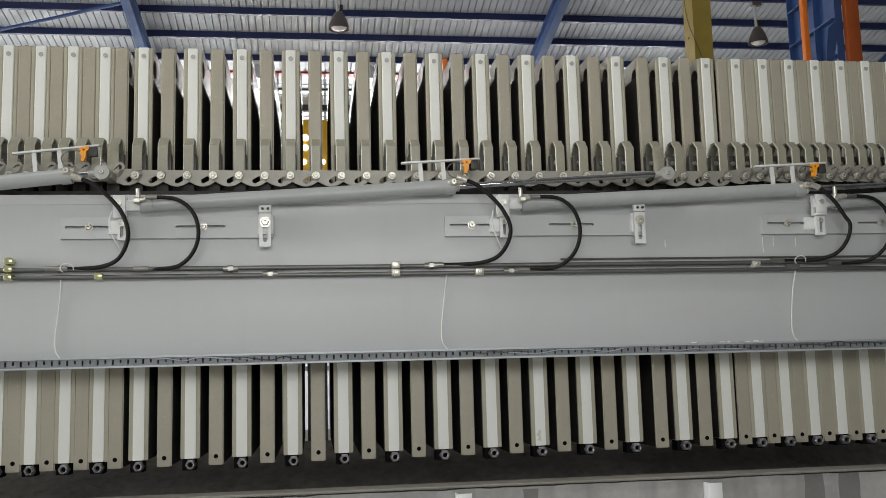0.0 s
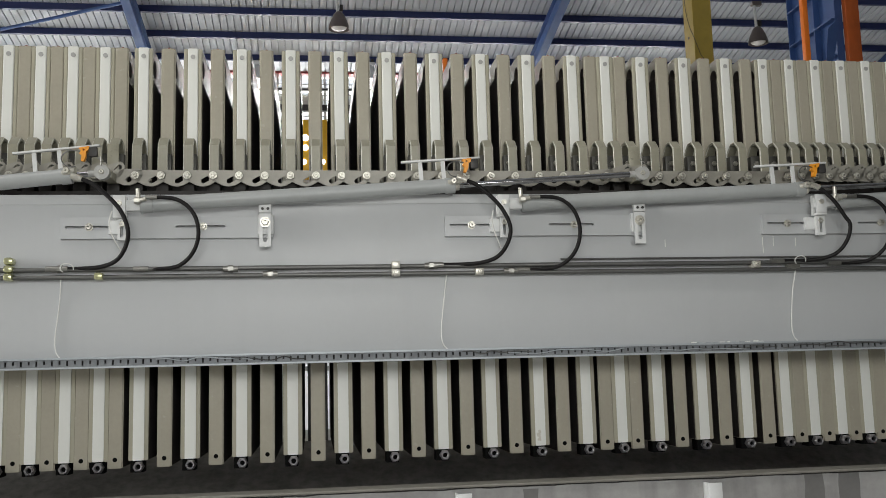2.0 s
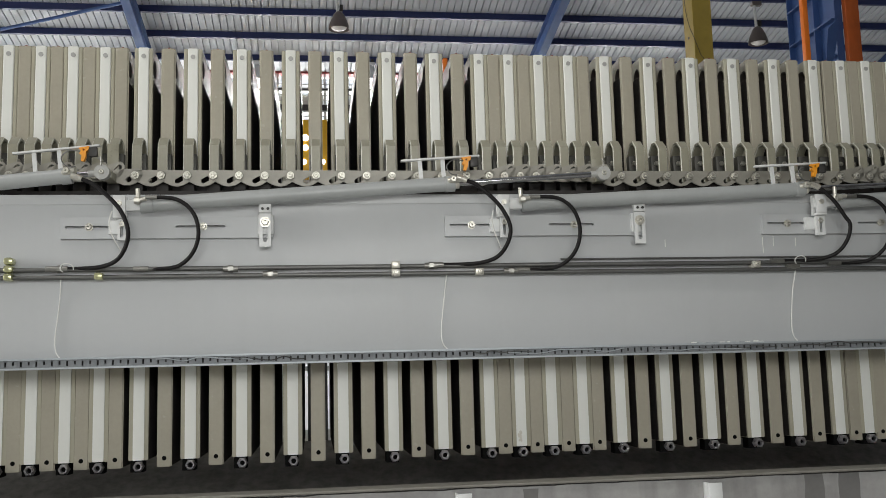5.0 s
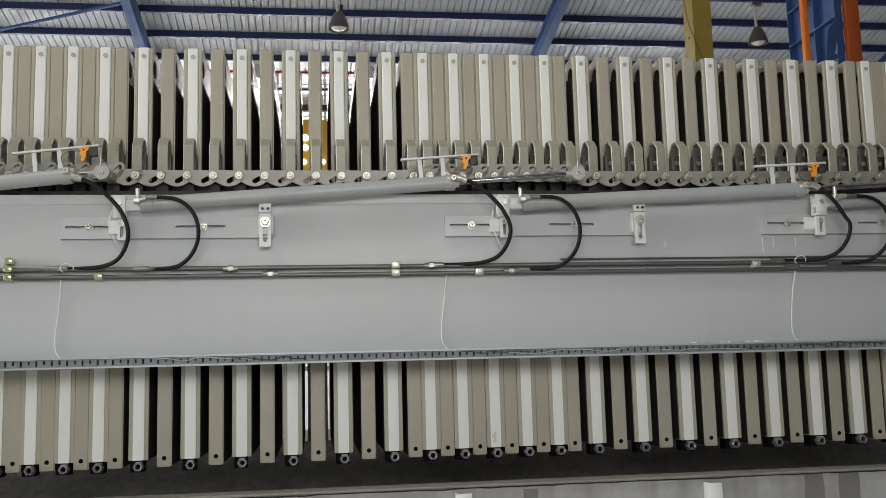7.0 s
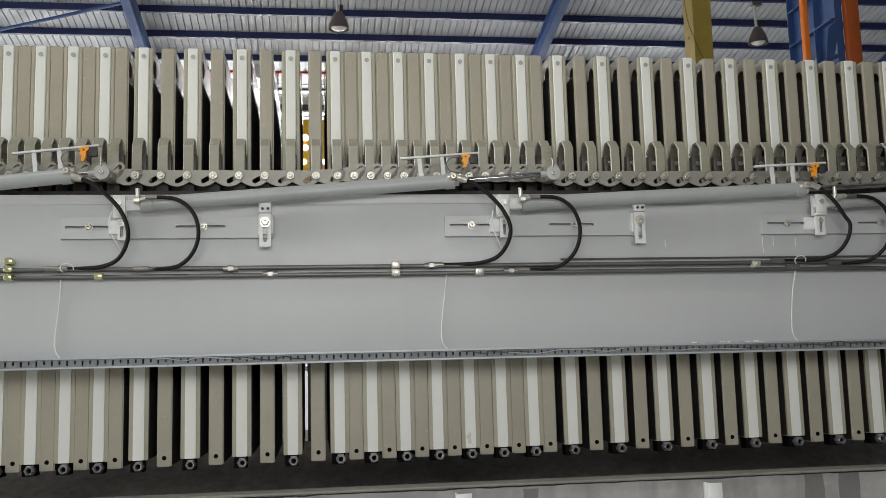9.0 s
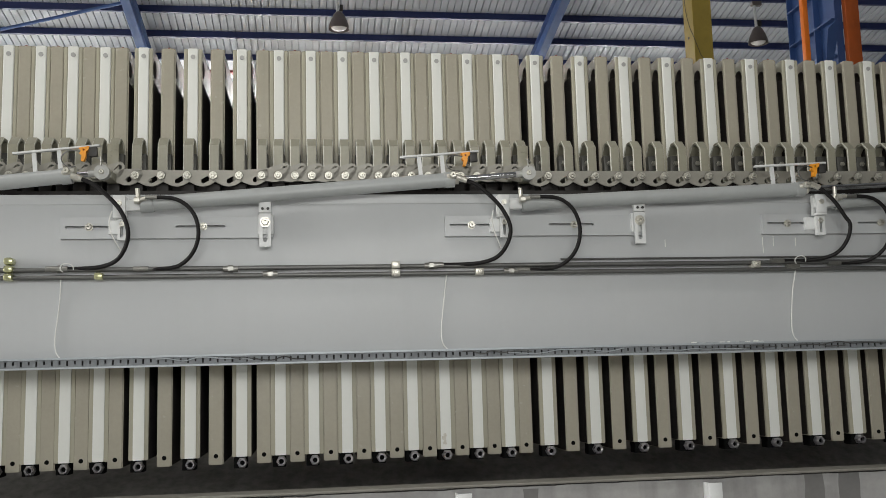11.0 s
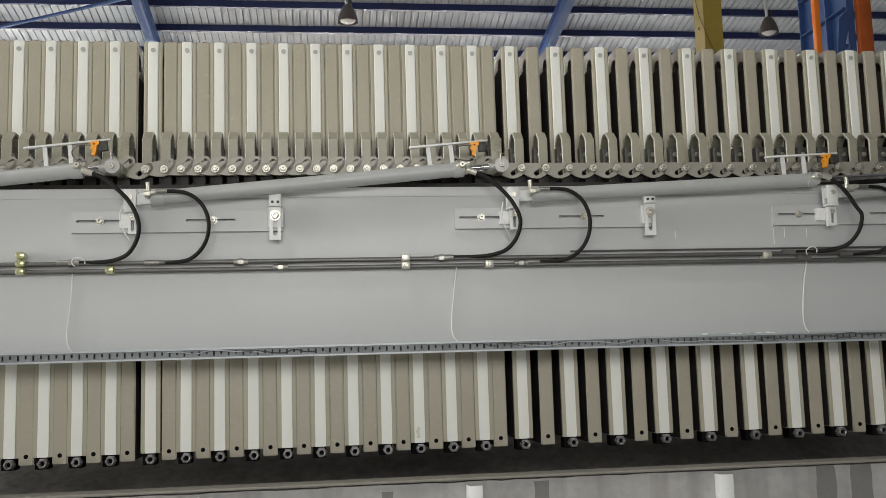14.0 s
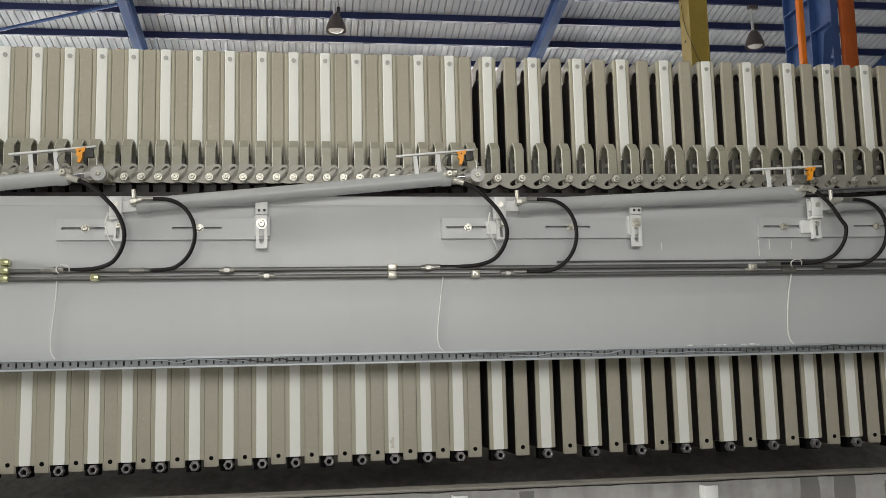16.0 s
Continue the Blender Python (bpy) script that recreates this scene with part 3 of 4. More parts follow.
# small white and dark bits of debris lying on the duct
for k in range(11):
    x, w = 1.93 + 0.036 * k + rng.uniform(-0.01, 0.01), rng.uniform(0.006, 0.014)
    bm = boxes((x - w, x + w, -0.306, -0.290, 1.7056, 1.7056 + rng.uniform(0.003, 0.007)), bevel=0.0012)
    solid("cable_clip", bm, rng.choice((CABLE, WHITE, GALV)), "small bit of debris lying on the duct", "cable clip", "cable clips")

# ================= pull stations on the beam =================
def station(c, reach, fold, low, sensor=True):
    """Slotted carrier bar with rear clevis and front support of one cylinder, c the clevis."""
    t = thing("cylinder_carrier", "grey slotted carrier bar bolted to the beam", "bracket", group="cylinder carriers")
    z0, z1, zc = 2.272, 2.376, 2.328
    xa, xb = c - 0.29, c + reach + 0.035
    s1, s2 = (xa + 0.03, xa + 0.26), (c + 0.255, c + 0.48)
    bm = sheet_cut([(xa, z0), (xb, z0), (xb, z1), (xa, z1)], [capsule(a, zc, b, zc, 0.0065) for a, b in (s1, s2)], 0.028, "y")
    bmesh.ops.translate(bm, vec=(0, BEAM_F - 0.015, 0), verts=bm.verts)
    part("bar", bm, GREY, t, smooth=False)
    for x in (xa + 0.135, c + 0.38):
        bm = bmesh.new()
        hex_nut(bm, x, BEAM_F - 0.052, zc, 0.0165, 0.004, 0.016)
        rod(bm, (x, BEAM_F - 0.036, zc), (x, BEAM_F - 0.0285, zc), 0.0195, 18)
        part("bolt", bm, ZINC, t)
    f = BEAM_F - 0.015
    # rear clevis
    cl = part("clevis", boxes((c - 0.030, c + 0.028, f - 0.055, f - 0.040, 2.372, 2.470), (c - 0.030, c + 0.028, f - 0.10, f - 0.086, 2.372, 2.470), (c - 0.030, c + 0.028, f - 0.10, f - 0.04, 2.360, 2.372), bevel=0.003), GREY_PART, t, "pale grey clevis")
    part("pin", rods(((c, f - 0.108, 2.430), (c, f - 0.03, 2.430), 0.013, 14)), ZINC, cl)
    part("guide_block", boxes((c - 0.062, c + 0.004, f - 0.036, f, 2.290, 2.358), bevel=0.004), GREY_PART, t)
    bm = sheet_cut([(c - 0.014, 2.258), (c + 0.03, 2.258), (c + 0.03, 2.359), (c - 0.014, 2.359)], [capsule(c + 0.006, 2.277, c + 0.006, 2.318, 0.008)], 0.03, "y")
    bmesh.ops.translate(bm, vec=(0, f - 0.052, 0), verts=bm.verts)
    part("hanger", bm, GREY_PART, t, "slotted hanger plate", smooth=False)
    bm = bmesh.new()
    hex_nut(bm, c + 0.008, f - 0.072, 2.335, 0.016, 0.004, 0.012)
    part("nut", bm, ZINC, t)
    # front support under the tube
    x = c + reach
    part("guide_block", boxes((x - 0.038, x + 0.040, f - 0.03, f, 2.285, 2.385), bevel=0.004), GREY_PART, t)
    part("upper_block", boxes((x - 0.030, x + 0.030, f - 0.062, f - 0.0305, 2.388, 2.462), bevel=0.004), GREY_PART, t)
    for dx in (-0.012, 0.014):
        part("screw", rods(((x + dx, f - 0.066, 2.408), (x + dx, f - 0.06, 2.408), 0.007, 10)), DARK, t)
    bm = sheet_cut([(x - 0.028, 2.222), (x + 0.028, 2.222), (x + 0.028, 2.386), (x - 0.028, 2.386)], [capsule(x, 2.255, x, 2.32, 0.011)], 0.012, "y")
    bmesh.ops.translate(bm, vec=(0, f - 0.046, 0), verts=bm.verts)
    part("slotted_plate", bm, GREY_PART, t, smooth=False)
    bm = bmesh.new()
    hex_nut(bm, x, f - 0.068, 2.343, 0.019, 0.006, 0.014)
    rod(bm, (x, f - 0.054, 2.343), (x, f - 0.049, 2.343), 0.026, 18)
    part("nut", bm, ZINC, t)
    if sensor:
        part("sensor_cable", pipe_along([(c - 0.045, f - 0.045, 2.40), (c - 0.055, f - 0.055, 2.35), (c - 0.045, f - 0.05, 2.29), (c - 0.02, f - 0.03, 2.24), (c - 0.005, f - 0.01, 2.21)], 0.0035, 6), CABLE, t)
    # rear hose in a half loop down to the pipes
    h = thing("hydraulic_hose", "black rubber hydraulic hose looping to the pipes", "hose", group="hydraulic hoses")
    y = BEAM_F - 0.145
    zt, cx, rx = 2.452, c + 0.205 + fold, 0.165
    zm, rz = (zt + low) / 2, (zt - low) / 2
    pts = [(c + 0.165, y, zt), (cx, y, zt)]
    for k in range(1, 12):
        a = math.pi / 2 - math.pi * k / 12
        pts.append((cx + rx * math.cos(a) ** 0.9, y + 0.11 * (k / 12) ** 3, zm + rz * math.sin(a)))
    xr = cx + 0.21
    pts += [(cx - 0.02, -0.29, low), (cx - 0.10, -0.285, low)]
    part("tube", pipe_along(pts, 0.0098, 12), RUBBER, h)
    for a, b, r in (((c + 0.125, y, zt), (c + 0.178, y, zt), 0.011), ((xr - 0.29, -0.285, low), (xr - 0.36, -0.285, low), 0.014)):
        part("ferrule", rods((a, b, r, 12)), FITTING, h)
    return t


station(-0.918, 0.68, 0.0, 2.122)
station(0.945, 0.72, 0.012, 2.098)
station(2.645, 0.70, 0.0, 2.112, sensor=False)

# ================= cylinders =================
CYL_Y = -0.33
TUBE = 1.62


def make_cylinder():
    """Pull cylinder along +x from its rear pin; the rod slides inside it."""
    t = thing("pull_cylinder", "grey painted hydraulic pull cylinder with a chromed rod", "cylinder", group="pull cylinders")
    bm = rods(((0.15, 0, 0), (TUBE - 0.03, 0, 0), 0.036, 28))
    rod(bm, (0.09, 0, 0), (0.15, 0, 0), 0.041, 28)
    rod(bm, (TUBE - 0.05, 0, 0), (TUBE, 0, 0), 0.040, 28)
    part("barrel", bm, BARREL, t)
    bm = boxes((-0.03, 0.10, -0.018, 0.018, -0.028, 0.028), bevel=0.006)
    part("rear_eye", bm, GREY_PART, t)
    rp = part("rear_port", rods(((0.085, -0.03, 0.0), (0.085, -0.03, 0.075), 0.011, 10), ((0.085, -0.03, 0.01), (0.085, -0.06, 0.01), 0.013, 10)), ZINC, t)
    part("nut", rods(((0.072, -0.064, 0.012), (0.098, -0.064, 0.012), 0.0165, 6), ((0.098, -0.064, 0.014), (0.128, -0.062, 0.018), 0.010, 12)), ZINC, rp)
    part("gland", rods(((TUBE, 0, 0), (TUBE + 0.022, 0, 0), 0.026, 24)), ZINC, t)
    fp = part("front_port", rods(((TUBE - 0.035, -0.03, 0.01), (TUBE + 0.03, -0.055, 0.012), 0.014, 10)), ZINC, t)
    bm = bmesh.new()
    hex_nut(bm, TUBE - 0.012, -0.075, 0.012, 0.017, 0.004, 0.02)
    part("nut", bm, ZINC, fp)
    # switch holder above the gland
    part("switch_bar", boxes((TUBE - 0.26, TUBE + 0.14, -0.015, 0.012, 0.128, 0.138), bevel=0.002), GREY_PART, t)
    for x in (TUBE - 0.165, TUBE - 0.05):
        part("switch_post", boxes((x - 0.010, x + 0.010, -0.006, 0.004, 0.02, 0.128)), GREY_PART, t)
    bm = sheet_cut([(0.046, 0.126), (0.094, 0.130), (0.090, 0.112), (0.078, 0.104), (0.074, 0.080), (0.062, 0.058), (0.050, 0.062), (0.056, 0.086), (0.046, 0.098), (0.054, 0.110)],
                   [circle(0.068, 0.114, 0.005, 10)], 0.026, "y")
    bmesh.ops.translate(bm, vec=(TUBE, -0.015, 0), verts=bm.verts)
    sw = part("switch", bm, ORANGE_SW, t, "orange limit switch", smooth=False)
    part("plug", boxes((TUBE + 0.088, TUBE + 0.128, -0.026, -0.002, 0.078, 0.124), bevel=0.003), DARK, sw)
    part("switch_cable", pipe_along([(TUBE + 0.055, -0.02, 0.11), (TUBE, -0.03, 0.115), (TUBE - 0.035, -0.035, 0.085), (TUBE - 0.02, -0.04, 0.045), (TUBE + 0.03, -0.045, 0.03)], 0.003, 6), PIPE, t)
    r = part("rod", rods(((-1.5, 0, 0), (-0.03, 0, 0), 0.0145, 20)), CHROME, t, "polished chrome rod")
    bm = rods(((0, -0.02, 0), (0, 0.02, 0), 0.036, 28))
    rod(bm, (-0.065, 0, 0), (-0.02, 0, 0), 0.017, 16)
    ey = part("rod_eye", bm, EYEM, r)
    bm = bmesh.new()
    hex_nut(bm, 0, -0.03, 0, 0.014, 0.004, 0.01)
    part("pin", bm, ZINC, ey)
    part("split_pin", rods(((0, -0.022, 0.03), (0.002, -0.024, 0.075), 0.004, 6), ((-0.012, -0.024, 0.07), (0.014, -0.024, 0.052), 0.003, 6)), FITTING, ey)
    return t


EYE_Z = (2.585, 2.585, 2.55, 2.56)
PIVOTS = ((-2.755, 2.40), (-0.915, 2.420), (0.95, 2.424), (2.645, 2.430))
cylinders = [make_cylinder()]
for _ in PIVOTS[1:]:
    cylinders.append(copy_thing(cylinders[0], Matrix()))

for tip_x, tip_z, dx in ((-1.135, 2.553, 0.258), (0.705, 2.548, 0.255), (2.575, 2.512, 0.195)):
    h = thing("hydraulic_hose", "black rubber hydraulic hose from the cylinder gland to the pipes", "hose", group="hydraulic hoses")
    y = CYL_Y - 0.06
    ax = tip_x + dx
    pts = [(tip_x + 0.03, y, tip_z - 0.005), (tip_x + 0.38 * dx, y - 0.006, tip_z - 0.035), (tip_x + 0.66 * dx, y - 0.01, tip_z - 0.095), (ax - 0.11 * dx, y - 0.01, tip_z - 0.165), (ax + 0.006, y - 0.01, 2.30),
           (ax - 0.004, y + 0.01, 2.225), (ax - 0.05, y + 0.04, 2.16), (ax - 0.125, -0.315, 2.133), (ax - 0.22, -0.29, 2.127), (ax - 0.33, -0.287, 2.126)]
    part("tube", pipe_along(pts, 0.0102, 12), RUBBER, h)
    part("ferrule", rods(((tip_x - 0.0, y, tip_z + 0.006), (tip_x + 0.05, y, tip_z - 0.012), 0.015, 12)), ZINC, h)
    part("ferrule", rods(((tip_x + dx - 0.32, -0.287, 2.126), (tip_x + dx - 0.39, -0.286, 2.126), 0.0145, 12)), FITTING, h)

# ================= filter plates =================
PLATE_Z0, PLATE_Z1, PLATE_D = 1.160, 3.323, 1.28
PIN_Y, PIN_Z = -0.195, 2.600


PORT_Y, PORT_R = (0.056, PLATE_D - 0.056), 0.046


def corner_holes(z1):
    return [circle(y, z1 - 0.10, PORT_R, 22) for y in PORT_Y]


def sleeve(x0, x1, y, z):
    """Dark ring added inside an upper port so that it reads as shaded."""
    bm = bmesh.new()
    rings = [[bm.verts.new((x, y + r * math.cos(a), z + r * math.sin(a))) for a in (2 * math.pi * k / 22 for k in range(22))]
             for x, r in ((x0, PORT_R - 0.0002), (x1, PORT_R - 0.0002), (x1, PORT_R - 0.005), (x0, PORT_R - 0.005))]
    for a, b in zip(rings, rings[1:] + rings[:1]):
        for k in range(22):
            bm.faces.new((a[k], a[(k + 1) % 22], b[(k + 1) % 22], b[k]))
    return bm


def slab(x0, x1, z0, z1, y0=0.0):
    bm = sheet_cut([(y0, z0), (PLATE_D, z0), (PLATE_D, z1), (y0, z1)], corner_holes(PLATE_Z1), x1 - x0, "x")
    bmesh.ops.translate(bm, vec=((x0 + x1) / 2, 0, 0), verts=bm.verts)
    bmesh.ops.remove_doubles(bm, verts=bm.verts, dist=1e-5)
    bmesh.ops.recalc_face_normals(bm, faces=bm.faces)
    rim = [e for e in bm.edges if all(abs(v.co.y - y0) < 1e-5 for v in e.verts) and abs(e.verts[0].co.z - e.verts[1].co.z) > 1]
    rim = [e for e in rim if abs(abs(e.verts[0].co.x - (x0 + x1) / 2) - (x1 - x0) / 2) < 1e-5]
    bmesh.ops.bevel(bm, geom=rim, offset=0.0066, segments=6, affect="EDGES", profile=0.5)
    return bm


def cloth(x0, x1, z0, z1):
    """Filter cloth on one face; drawn further up on the -x side, for shadow there."""
    a, b, lo, hi, c, d = 0.016, PLATE_D - 0.016, z0 + 0.003, z1 - (0.178 if x0 > 0 else 0.108), 0.03, 0.008
    arc = [(c * (1 - math.cos(q)), c * (1 - math.sin(q))) for q in (math.pi / 2 * k / 5 for k in range(6))]
    out = [(a, lo + d), (a + d, lo), (b - d, lo), (b, lo + d)] + [(b - u, hi - v) for u, v in arc] + [(a + u, hi - v) for u, v in arc[::-1]]
    bm = sheet_cut(out, [], x1 - x0, "x")
    bmesh.ops.translate(bm, vec=((x0 + x1) / 2, 0, 0), verts=bm.verts)
    return bm


def carrier_parts(t):
    """Bent strap over the rail, its lug, slide shoe and pin."""
    w = 0.025
    prof = [(0.0, 2.765), (-0.055, 2.812), (-0.105, 2.812), (-0.155, 2.765), (-0.155, 2.575)]
    inner = [(0.0, 2.748), (-0.052, 2.797), (-0.100, 2.797), (-0.141, 2.758), (-0.141, 2.575)]
    bm = sheet_cut(prof + inner[::-1], [], 2 * w, "x")
    bmesh.ops.remove_doubles(bm, verts=bm.verts, dist=1e-5)
    bmesh.ops.recalc_face_normals(bm, faces=bm.faces)
    bmesh.ops.dissolve_limit(bm, angle_limit=0.02, verts=bm.verts, edges=bm.edges)
    # the bevels take the lighter colour, as painted edge highlights
    worn = bmesh.ops.bevel(bm, geom=[e for e in bm.edges if len(e.link_faces) == 2 and e.calc_face_angle(0) > 1.2], offset=0.0036, segments=1, affect="EDGES")
    for f in worn["faces"]:
        f.material_index = 1
    ob = part("strap", bm, STRAP, t, "khaki painted bent carrier strap with painted edge highlights", smooth=False)
    ob.data.materials.append(EDGE_LIGHT)
    lug = part("lug", boxes((-0.028, 0.028, -0.05, 0.0, 2.60, 2.745), bevel=0.004), LUG, t, "grey steel lug")
    for z in (2.635, 2.70):
        bm = bmesh.new()
        hex_nut(bm, 0, -0.064, z, 0.014, 0.003, 0.012)
        part("bolt", bm, ZINC, lug)
    part("shoe", boxes((-0.031, 0.031, -0.155, -0.04, 2.5215, 2.574), bevel=0.003), GAP_DARK, t)
    bm = bmesh.new()
    rod(bm, (0, PIN_Y - 0.012, PIN_Z), (0, -0.155, PIN_Z), 0.019, 20)
    hex_nut(bm, 0, PIN_Y - 0.024, PIN_Z, 0.0145, 0.004, 0.013)
    part("pin", bm, ZINC, t)


# slotted chain link, its pivot at the origin, the slot towards +x
LINK_A, LINK_B = (0.1265, 0.0), (0.078, -0.028)


def make_link(t):
    out = [(-0.026, 0.0), (-0.018, 0.022), (0.0, 0.028), (0.10, 0.027), (0.128, 0.026), (0.146, 0.018), (0.151, 0.0), (0.146, -0.016),
           (0.130, -0.036), (0.108, -0.049), (0.082, -0.056), (0.056, -0.053), (0.034, -0.044), (0.0, -0.026), (-0.018, -0.019)]
    bm = sheet_cut(out, [capsule(*LINK_B, *LINK_A, 0.0125)], 0.010, "y")
    ob = part("link", bm, LINK, t, "slotted chain link", smooth=False)
    ob.location = (0, PIN_Y + 0.006, PIN_Z)
    return ob


chamber = thing("chamber_plate", "beige polypropylene chamber filter plate hanging on the rails", "filter plate", group="filter plates")
part("body", slab(-0.032, 0.032, PLATE_Z0, PLATE_Z1), BEIGE, chamber, smooth=False)
# strips added to fill the joints of shut plates, against black slits
for x0, x1 in ((-0.0366, -0.0321), (0.0321, 0.0366)):
    part("sealing_rim", boxes((x0, x1, 0.007, 0.014, PLATE_Z0 + 0.001, PLATE_Z1 - 0.002)), BEIGE, chamber, smooth=False)
part("cloth", cloth(-0.0338, -0.0322, PLATE_Z0, PLATE_Z1), CLOTH, chamber, "dark filter cloth", smooth=False)
part("cloth", cloth(0.0322, 0.0338, PLATE_Z0, PLATE_Z1), CLOTH, chamber, "dark filter cloth", smooth=False)
# the shade inside the ports is put in as dark rings
for y in PORT_Y:
    part("port_sleeve", sleeve(-0.033, 0.033, y, PLATE_Z1 - 0.10), CLOTH, chamber, "dark ring added as the port's inner shade")
# the drain hole's inner shade is drawn as a black disc
part("drain_bore", rods(((0, -0.0012, 1.202), (0, 0.01, 1.202), 0.0112, 16)), HOLE, chamber)
part("knob", rods(((0, 0.02, PLATE_Z1), (0, 0.02, PLATE_Z1 + 0.009), 0.006, 10)), RED, chamber, "small red knob")
carrier_parts(chamber)
make_link(chamber)

membrane = thing("membrane_plate", "white-cored membrane filter plate with pale beige faces", "filter plate", group="filter plates")
part("core", slab(-0.027, 0.027, 1.195, PLATE_Z1 + 0.002, -0.003), WHITE, membrane, "white polypropylene core", smooth=False)
part("membrane", slab(-0.0475, -0.0272, 1.195, PLATE_Z1 - 0.001), PALE, membrane, smooth=False)
part("membrane", slab(0.0272, 0.0475, 1.195, PLATE_Z1 - 0.001), PALE, membrane, smooth=False)
part("cloth", cloth(-0.0493, -0.0477, 1.195, PLATE_Z1), CLOTH, membrane, "dark filter cloth", smooth=False)
part("cloth", cloth(0.0477, 0.0493, 1.195, PLATE_Z1), CLOTH, membrane, "dark filter cloth", smooth=False)
for y in PORT_Y:
    part("port_sleeve", sleeve(-0.0485, 0.0485, y, PLATE_Z1 - 0.10), CLOTH, membrane, "dark ring added as the port's inner shade")
part("top_screw", rods(((0, -0.008, PLATE_Z1 - 0.045), (0, 0.0, PLATE_Z1 - 0.045), 0.012, 16)), EYEM, membrane)
nozzle = part("nozzle_block", boxes((-0.040, 0.026, 0.012, 0.09, 1.136, 1.1935), bevel=0.003), HOLE, membrane, "dark outlet block")
bm = bmesh.new()
hex_nut(bm, 0.004, -0.03, 1.166, 0.0265, 0.0125, 0.042)
part("nut", bm, NUTM, nozzle, "hexagon outlet nut")
# black disc closes the nut's bore in place of inner shade
part("bore", rods(((0.004, -0.004, 1.166), (0.004, 0.002, 1.166), 0.014, 16)), HOLE, nozzle)
carrier_parts(membrane)
make_link(membrane)


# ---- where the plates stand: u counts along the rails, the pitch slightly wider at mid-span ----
# tanh spreads an even pitch to imitate the lens's barrel bow
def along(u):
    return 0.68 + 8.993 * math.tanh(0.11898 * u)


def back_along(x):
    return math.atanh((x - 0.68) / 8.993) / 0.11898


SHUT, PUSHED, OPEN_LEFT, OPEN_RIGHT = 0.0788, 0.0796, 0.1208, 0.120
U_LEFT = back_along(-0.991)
DRIVE = [(0.0, 1.842), (1.0, 1.774), (2.0, 1.705), (3.0, 1.634), (4.0, 1.563), (6.5, 1.392), (8.0, 1.291), (9.0, 1.225), (11.5, 1.063),
         (12.0, 1.029), (13.0, 0.966), (14.0, 0.902), (14.5, 0.870), (14.9, 0.845), (15.2, 0.842), (16.0, 0.844)]


def drive_u(t):
    for (ta, xa), (tb, xb) in zip(DRIVE, DRIVE[1:]):
        if t <= tb:
            return back_along(xa + (xb - xa) * (t - ta) / (tb - ta))
    return back_along(DRIVE[-1][1])


N_DRIVE = 22


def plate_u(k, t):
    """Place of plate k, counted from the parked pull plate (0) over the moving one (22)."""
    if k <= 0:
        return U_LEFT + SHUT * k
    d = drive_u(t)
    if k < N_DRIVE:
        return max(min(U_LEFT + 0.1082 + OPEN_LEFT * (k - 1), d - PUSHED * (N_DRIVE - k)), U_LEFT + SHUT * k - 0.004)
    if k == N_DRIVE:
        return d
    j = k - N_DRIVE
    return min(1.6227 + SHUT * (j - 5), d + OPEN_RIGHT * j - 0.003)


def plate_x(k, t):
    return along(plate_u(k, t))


def link_turn(gap):
    """Degrees by which a link lifts when the next plate stands gap metres away."""
    best = None
    for i in range(41):
        s = i / 40
        x, z = LINK_A[0] + (LINK_B[0] - LINK_A[0]) * s, LINK_A[1] + (LINK_B[1] - LINK_A[1]) * s
        e = abs(math.hypot(x, z) - gap)
        if best is None or e < best[0]:
            best = (e, math.degrees(math.atan2(-z, x)))
    return best[1]


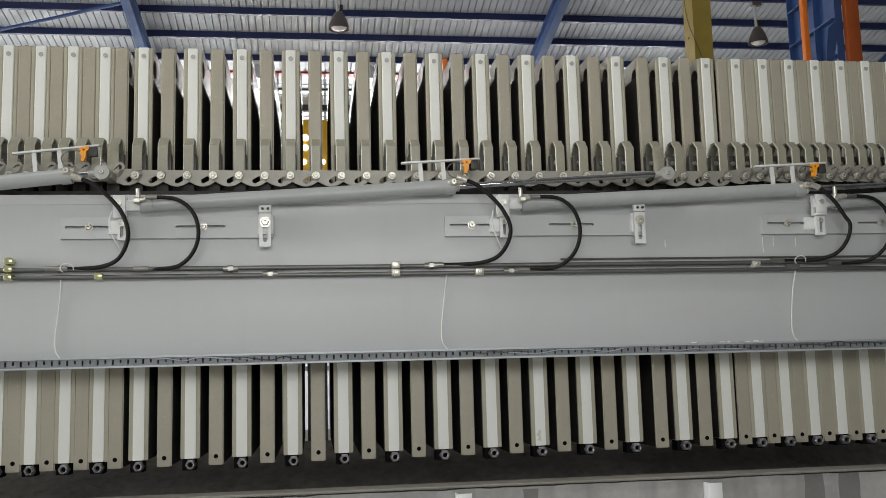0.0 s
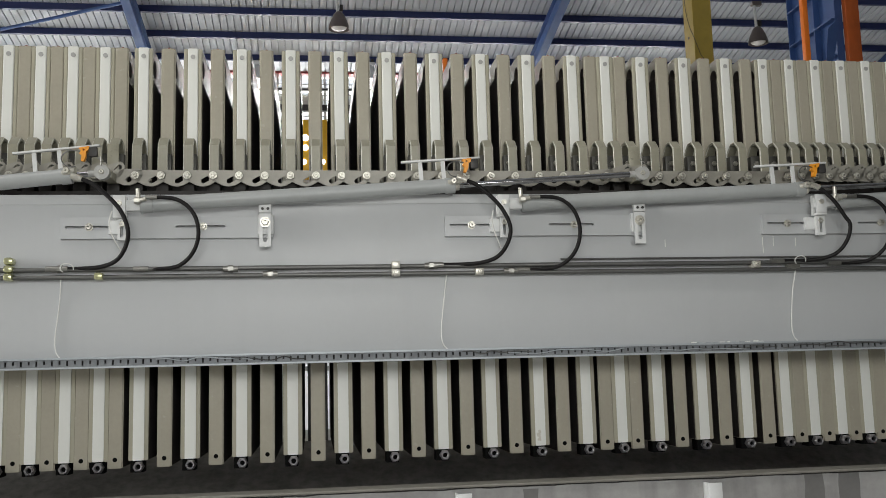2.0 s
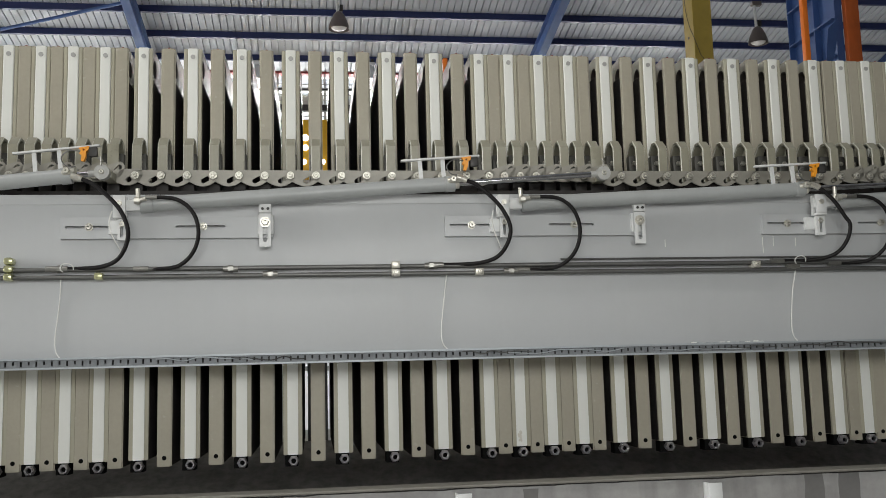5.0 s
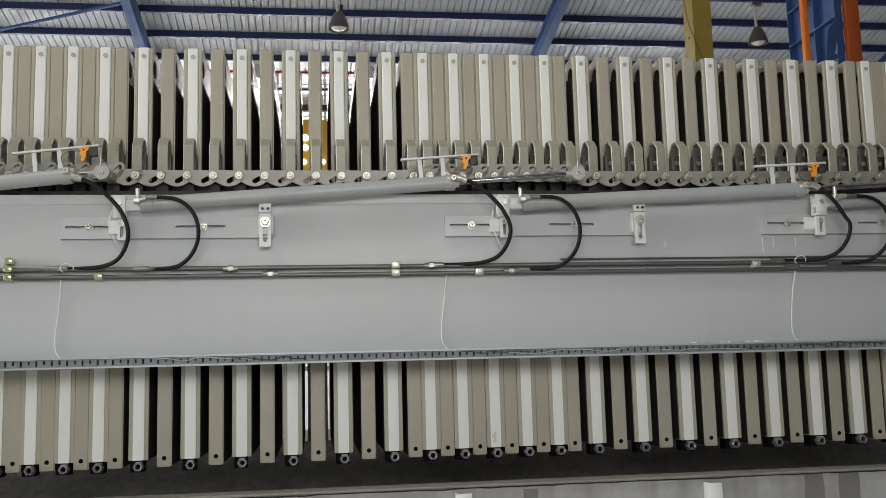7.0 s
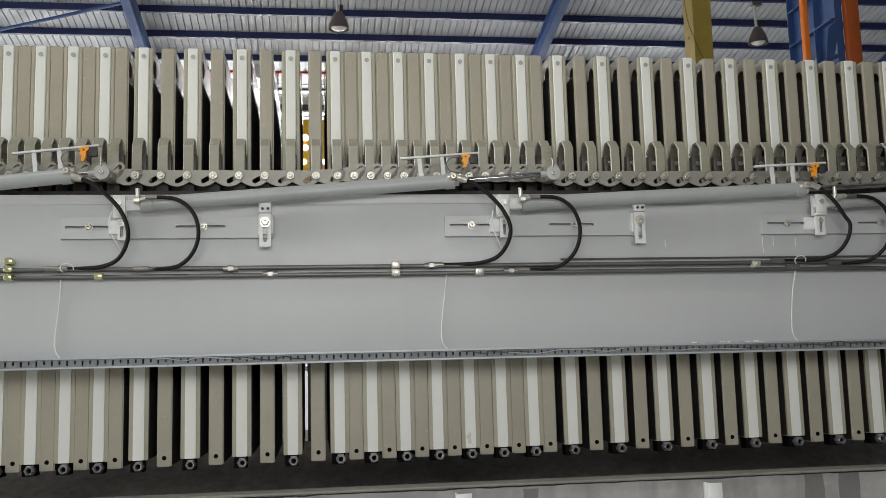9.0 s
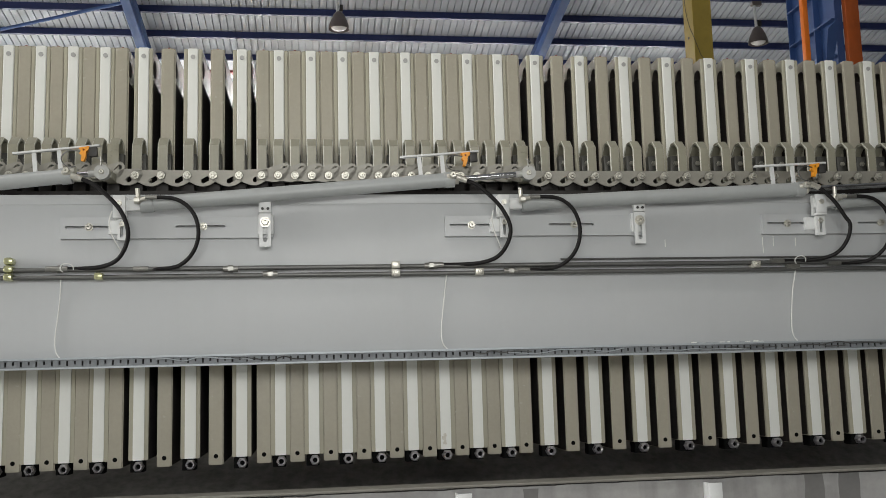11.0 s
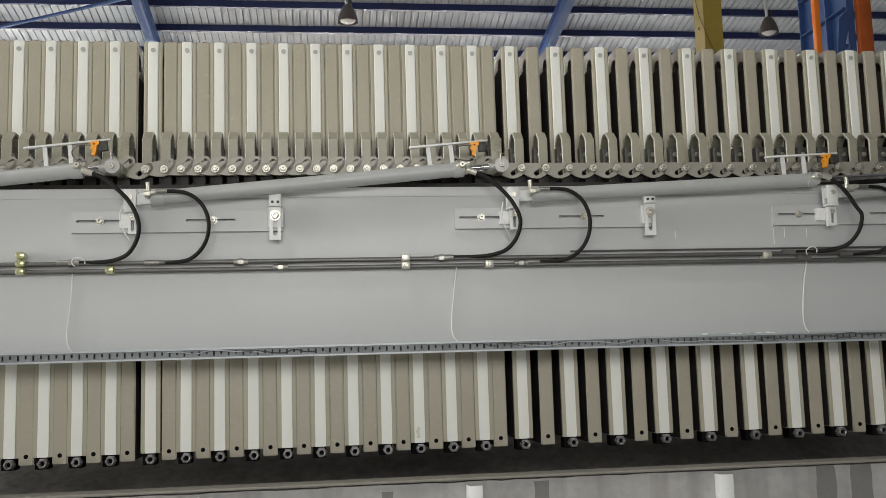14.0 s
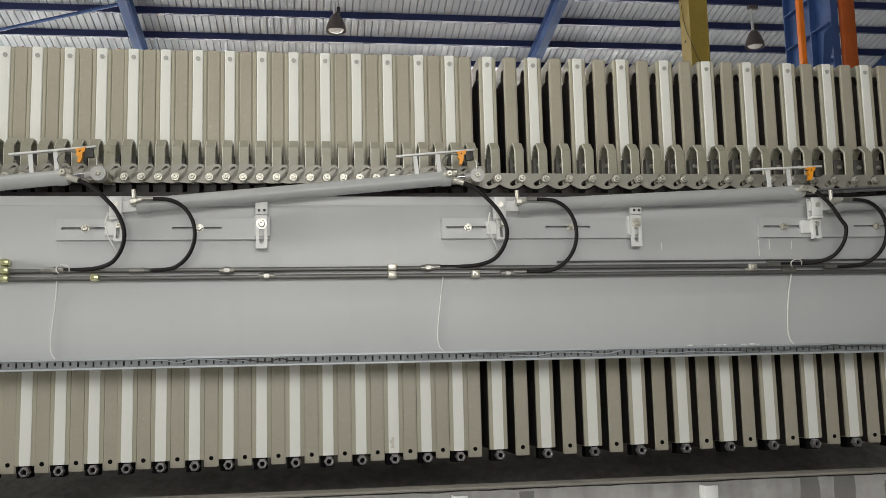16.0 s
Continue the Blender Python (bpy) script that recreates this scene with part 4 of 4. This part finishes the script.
plates = {}
for k in range(-12, 44):
    kind = membrane if k % 2 else chamber
    if k == 0:
        plates[k] = chamber
    elif k == 1:
        plates[k] = membrane
    else:
        plates[k] = copy_thing(kind, Matrix())
DIRT = material("brown_smear", (0.60, 0.57, 0.49), 0.6, grain=0.6, grain_scale=60, dark=(0.74, 0.74, 0.69))
smear = random.Random(4)
for k, n in ((17, 3),):
    for i in range(n):
        cx, cz, r = smear.uniform(-0.012, 0.012), 1.235 + 0.015 * i + smear.uniform(-0.004, 0.004), smear.uniform(0.009, 0.013)
        q = [(cx + r * smear.uniform(0.5, 1.2) * math.cos(a), cz + r * smear.uniform(0.6, 1.8) * math.sin(a)) for a in (2 * math.pi * j / 11 for j in range(11))]
        bm = sheet_cut(q, [], 0.0006, "y")
        bmesh.ops.translate(bm, vec=(0, -0.0034 - 0.0007 * i, 0), verts=bm.verts)
        part("smear", bm, DIRT, plates[k], "brownish dirt smear", smooth=False)
for k in (0, N_DRIVE):
    t = plates[k]
    br = part("pull_bracket", boxes((-0.0285, 0.0285, -0.170, -0.157, 2.565, 2.768), (-0.022, 0.022, -0.30, -0.172, 2.566, 2.604), bevel=0.003), STRAP, t, "wide khaki pull bracket")
    for dx, dz in ((-0.012, 2.735), (0.010, 2.735), (-0.012, 2.705)):
        part("screw", rods(((dx, -0.174, dz), (dx, -0.169, dz), 0.006, 10)), STRAP, br)
links = {k: next(c for c in p.children if c.name.startswith("link")) for k, p in plates.items()}


# ================= movement =================
def motions():
    times = [0.4 * i for i in range(41)]
    for k, p in plates.items():
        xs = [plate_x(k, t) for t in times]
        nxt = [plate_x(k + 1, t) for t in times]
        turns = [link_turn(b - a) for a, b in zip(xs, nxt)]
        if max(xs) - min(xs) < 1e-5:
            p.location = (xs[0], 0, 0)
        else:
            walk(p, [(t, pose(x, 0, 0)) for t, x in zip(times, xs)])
        base = links[k].location.copy()
        if max(turns) - min(turns) < 0.05:
            links[k].matrix_basis = pose(*base, 0, -turns[0], 0)
        else:
            walk(links[k], [(t, pose(*base, 0, -a, 0)) for t, a in zip(times, turns)])
    ends = (lambda t: plate_x(0, t) - 0.015, lambda t: plate_x(N_DRIVE, t) * 0.985 + 0.004, lambda t: 3.52, lambda t: 5.2)
    for c, (px, pz), ez, end in zip(cylinders, PIVOTS, EYE_Z, ends):
        slide = next(o for o in c.children if o.name.startswith("rod"))
        rows, rods_ = [], []
        for t in times:
            dx, dz = end(t) - px, ez - pz
            rows.append((t, pose(px, CYL_Y, pz, 0, -math.degrees(math.atan2(dz, dx)), 0)))
            rods_.append((t, pose(math.hypot(dx, dz), 0, 0)))
        if abs(end(0) - end(16)) < 1e-6:
            c.matrix_basis, slide.matrix_basis = rows[0][1], rods_[0][1]
        else:
            walk(c, rows)
            walk(slide, rods_)


motions()
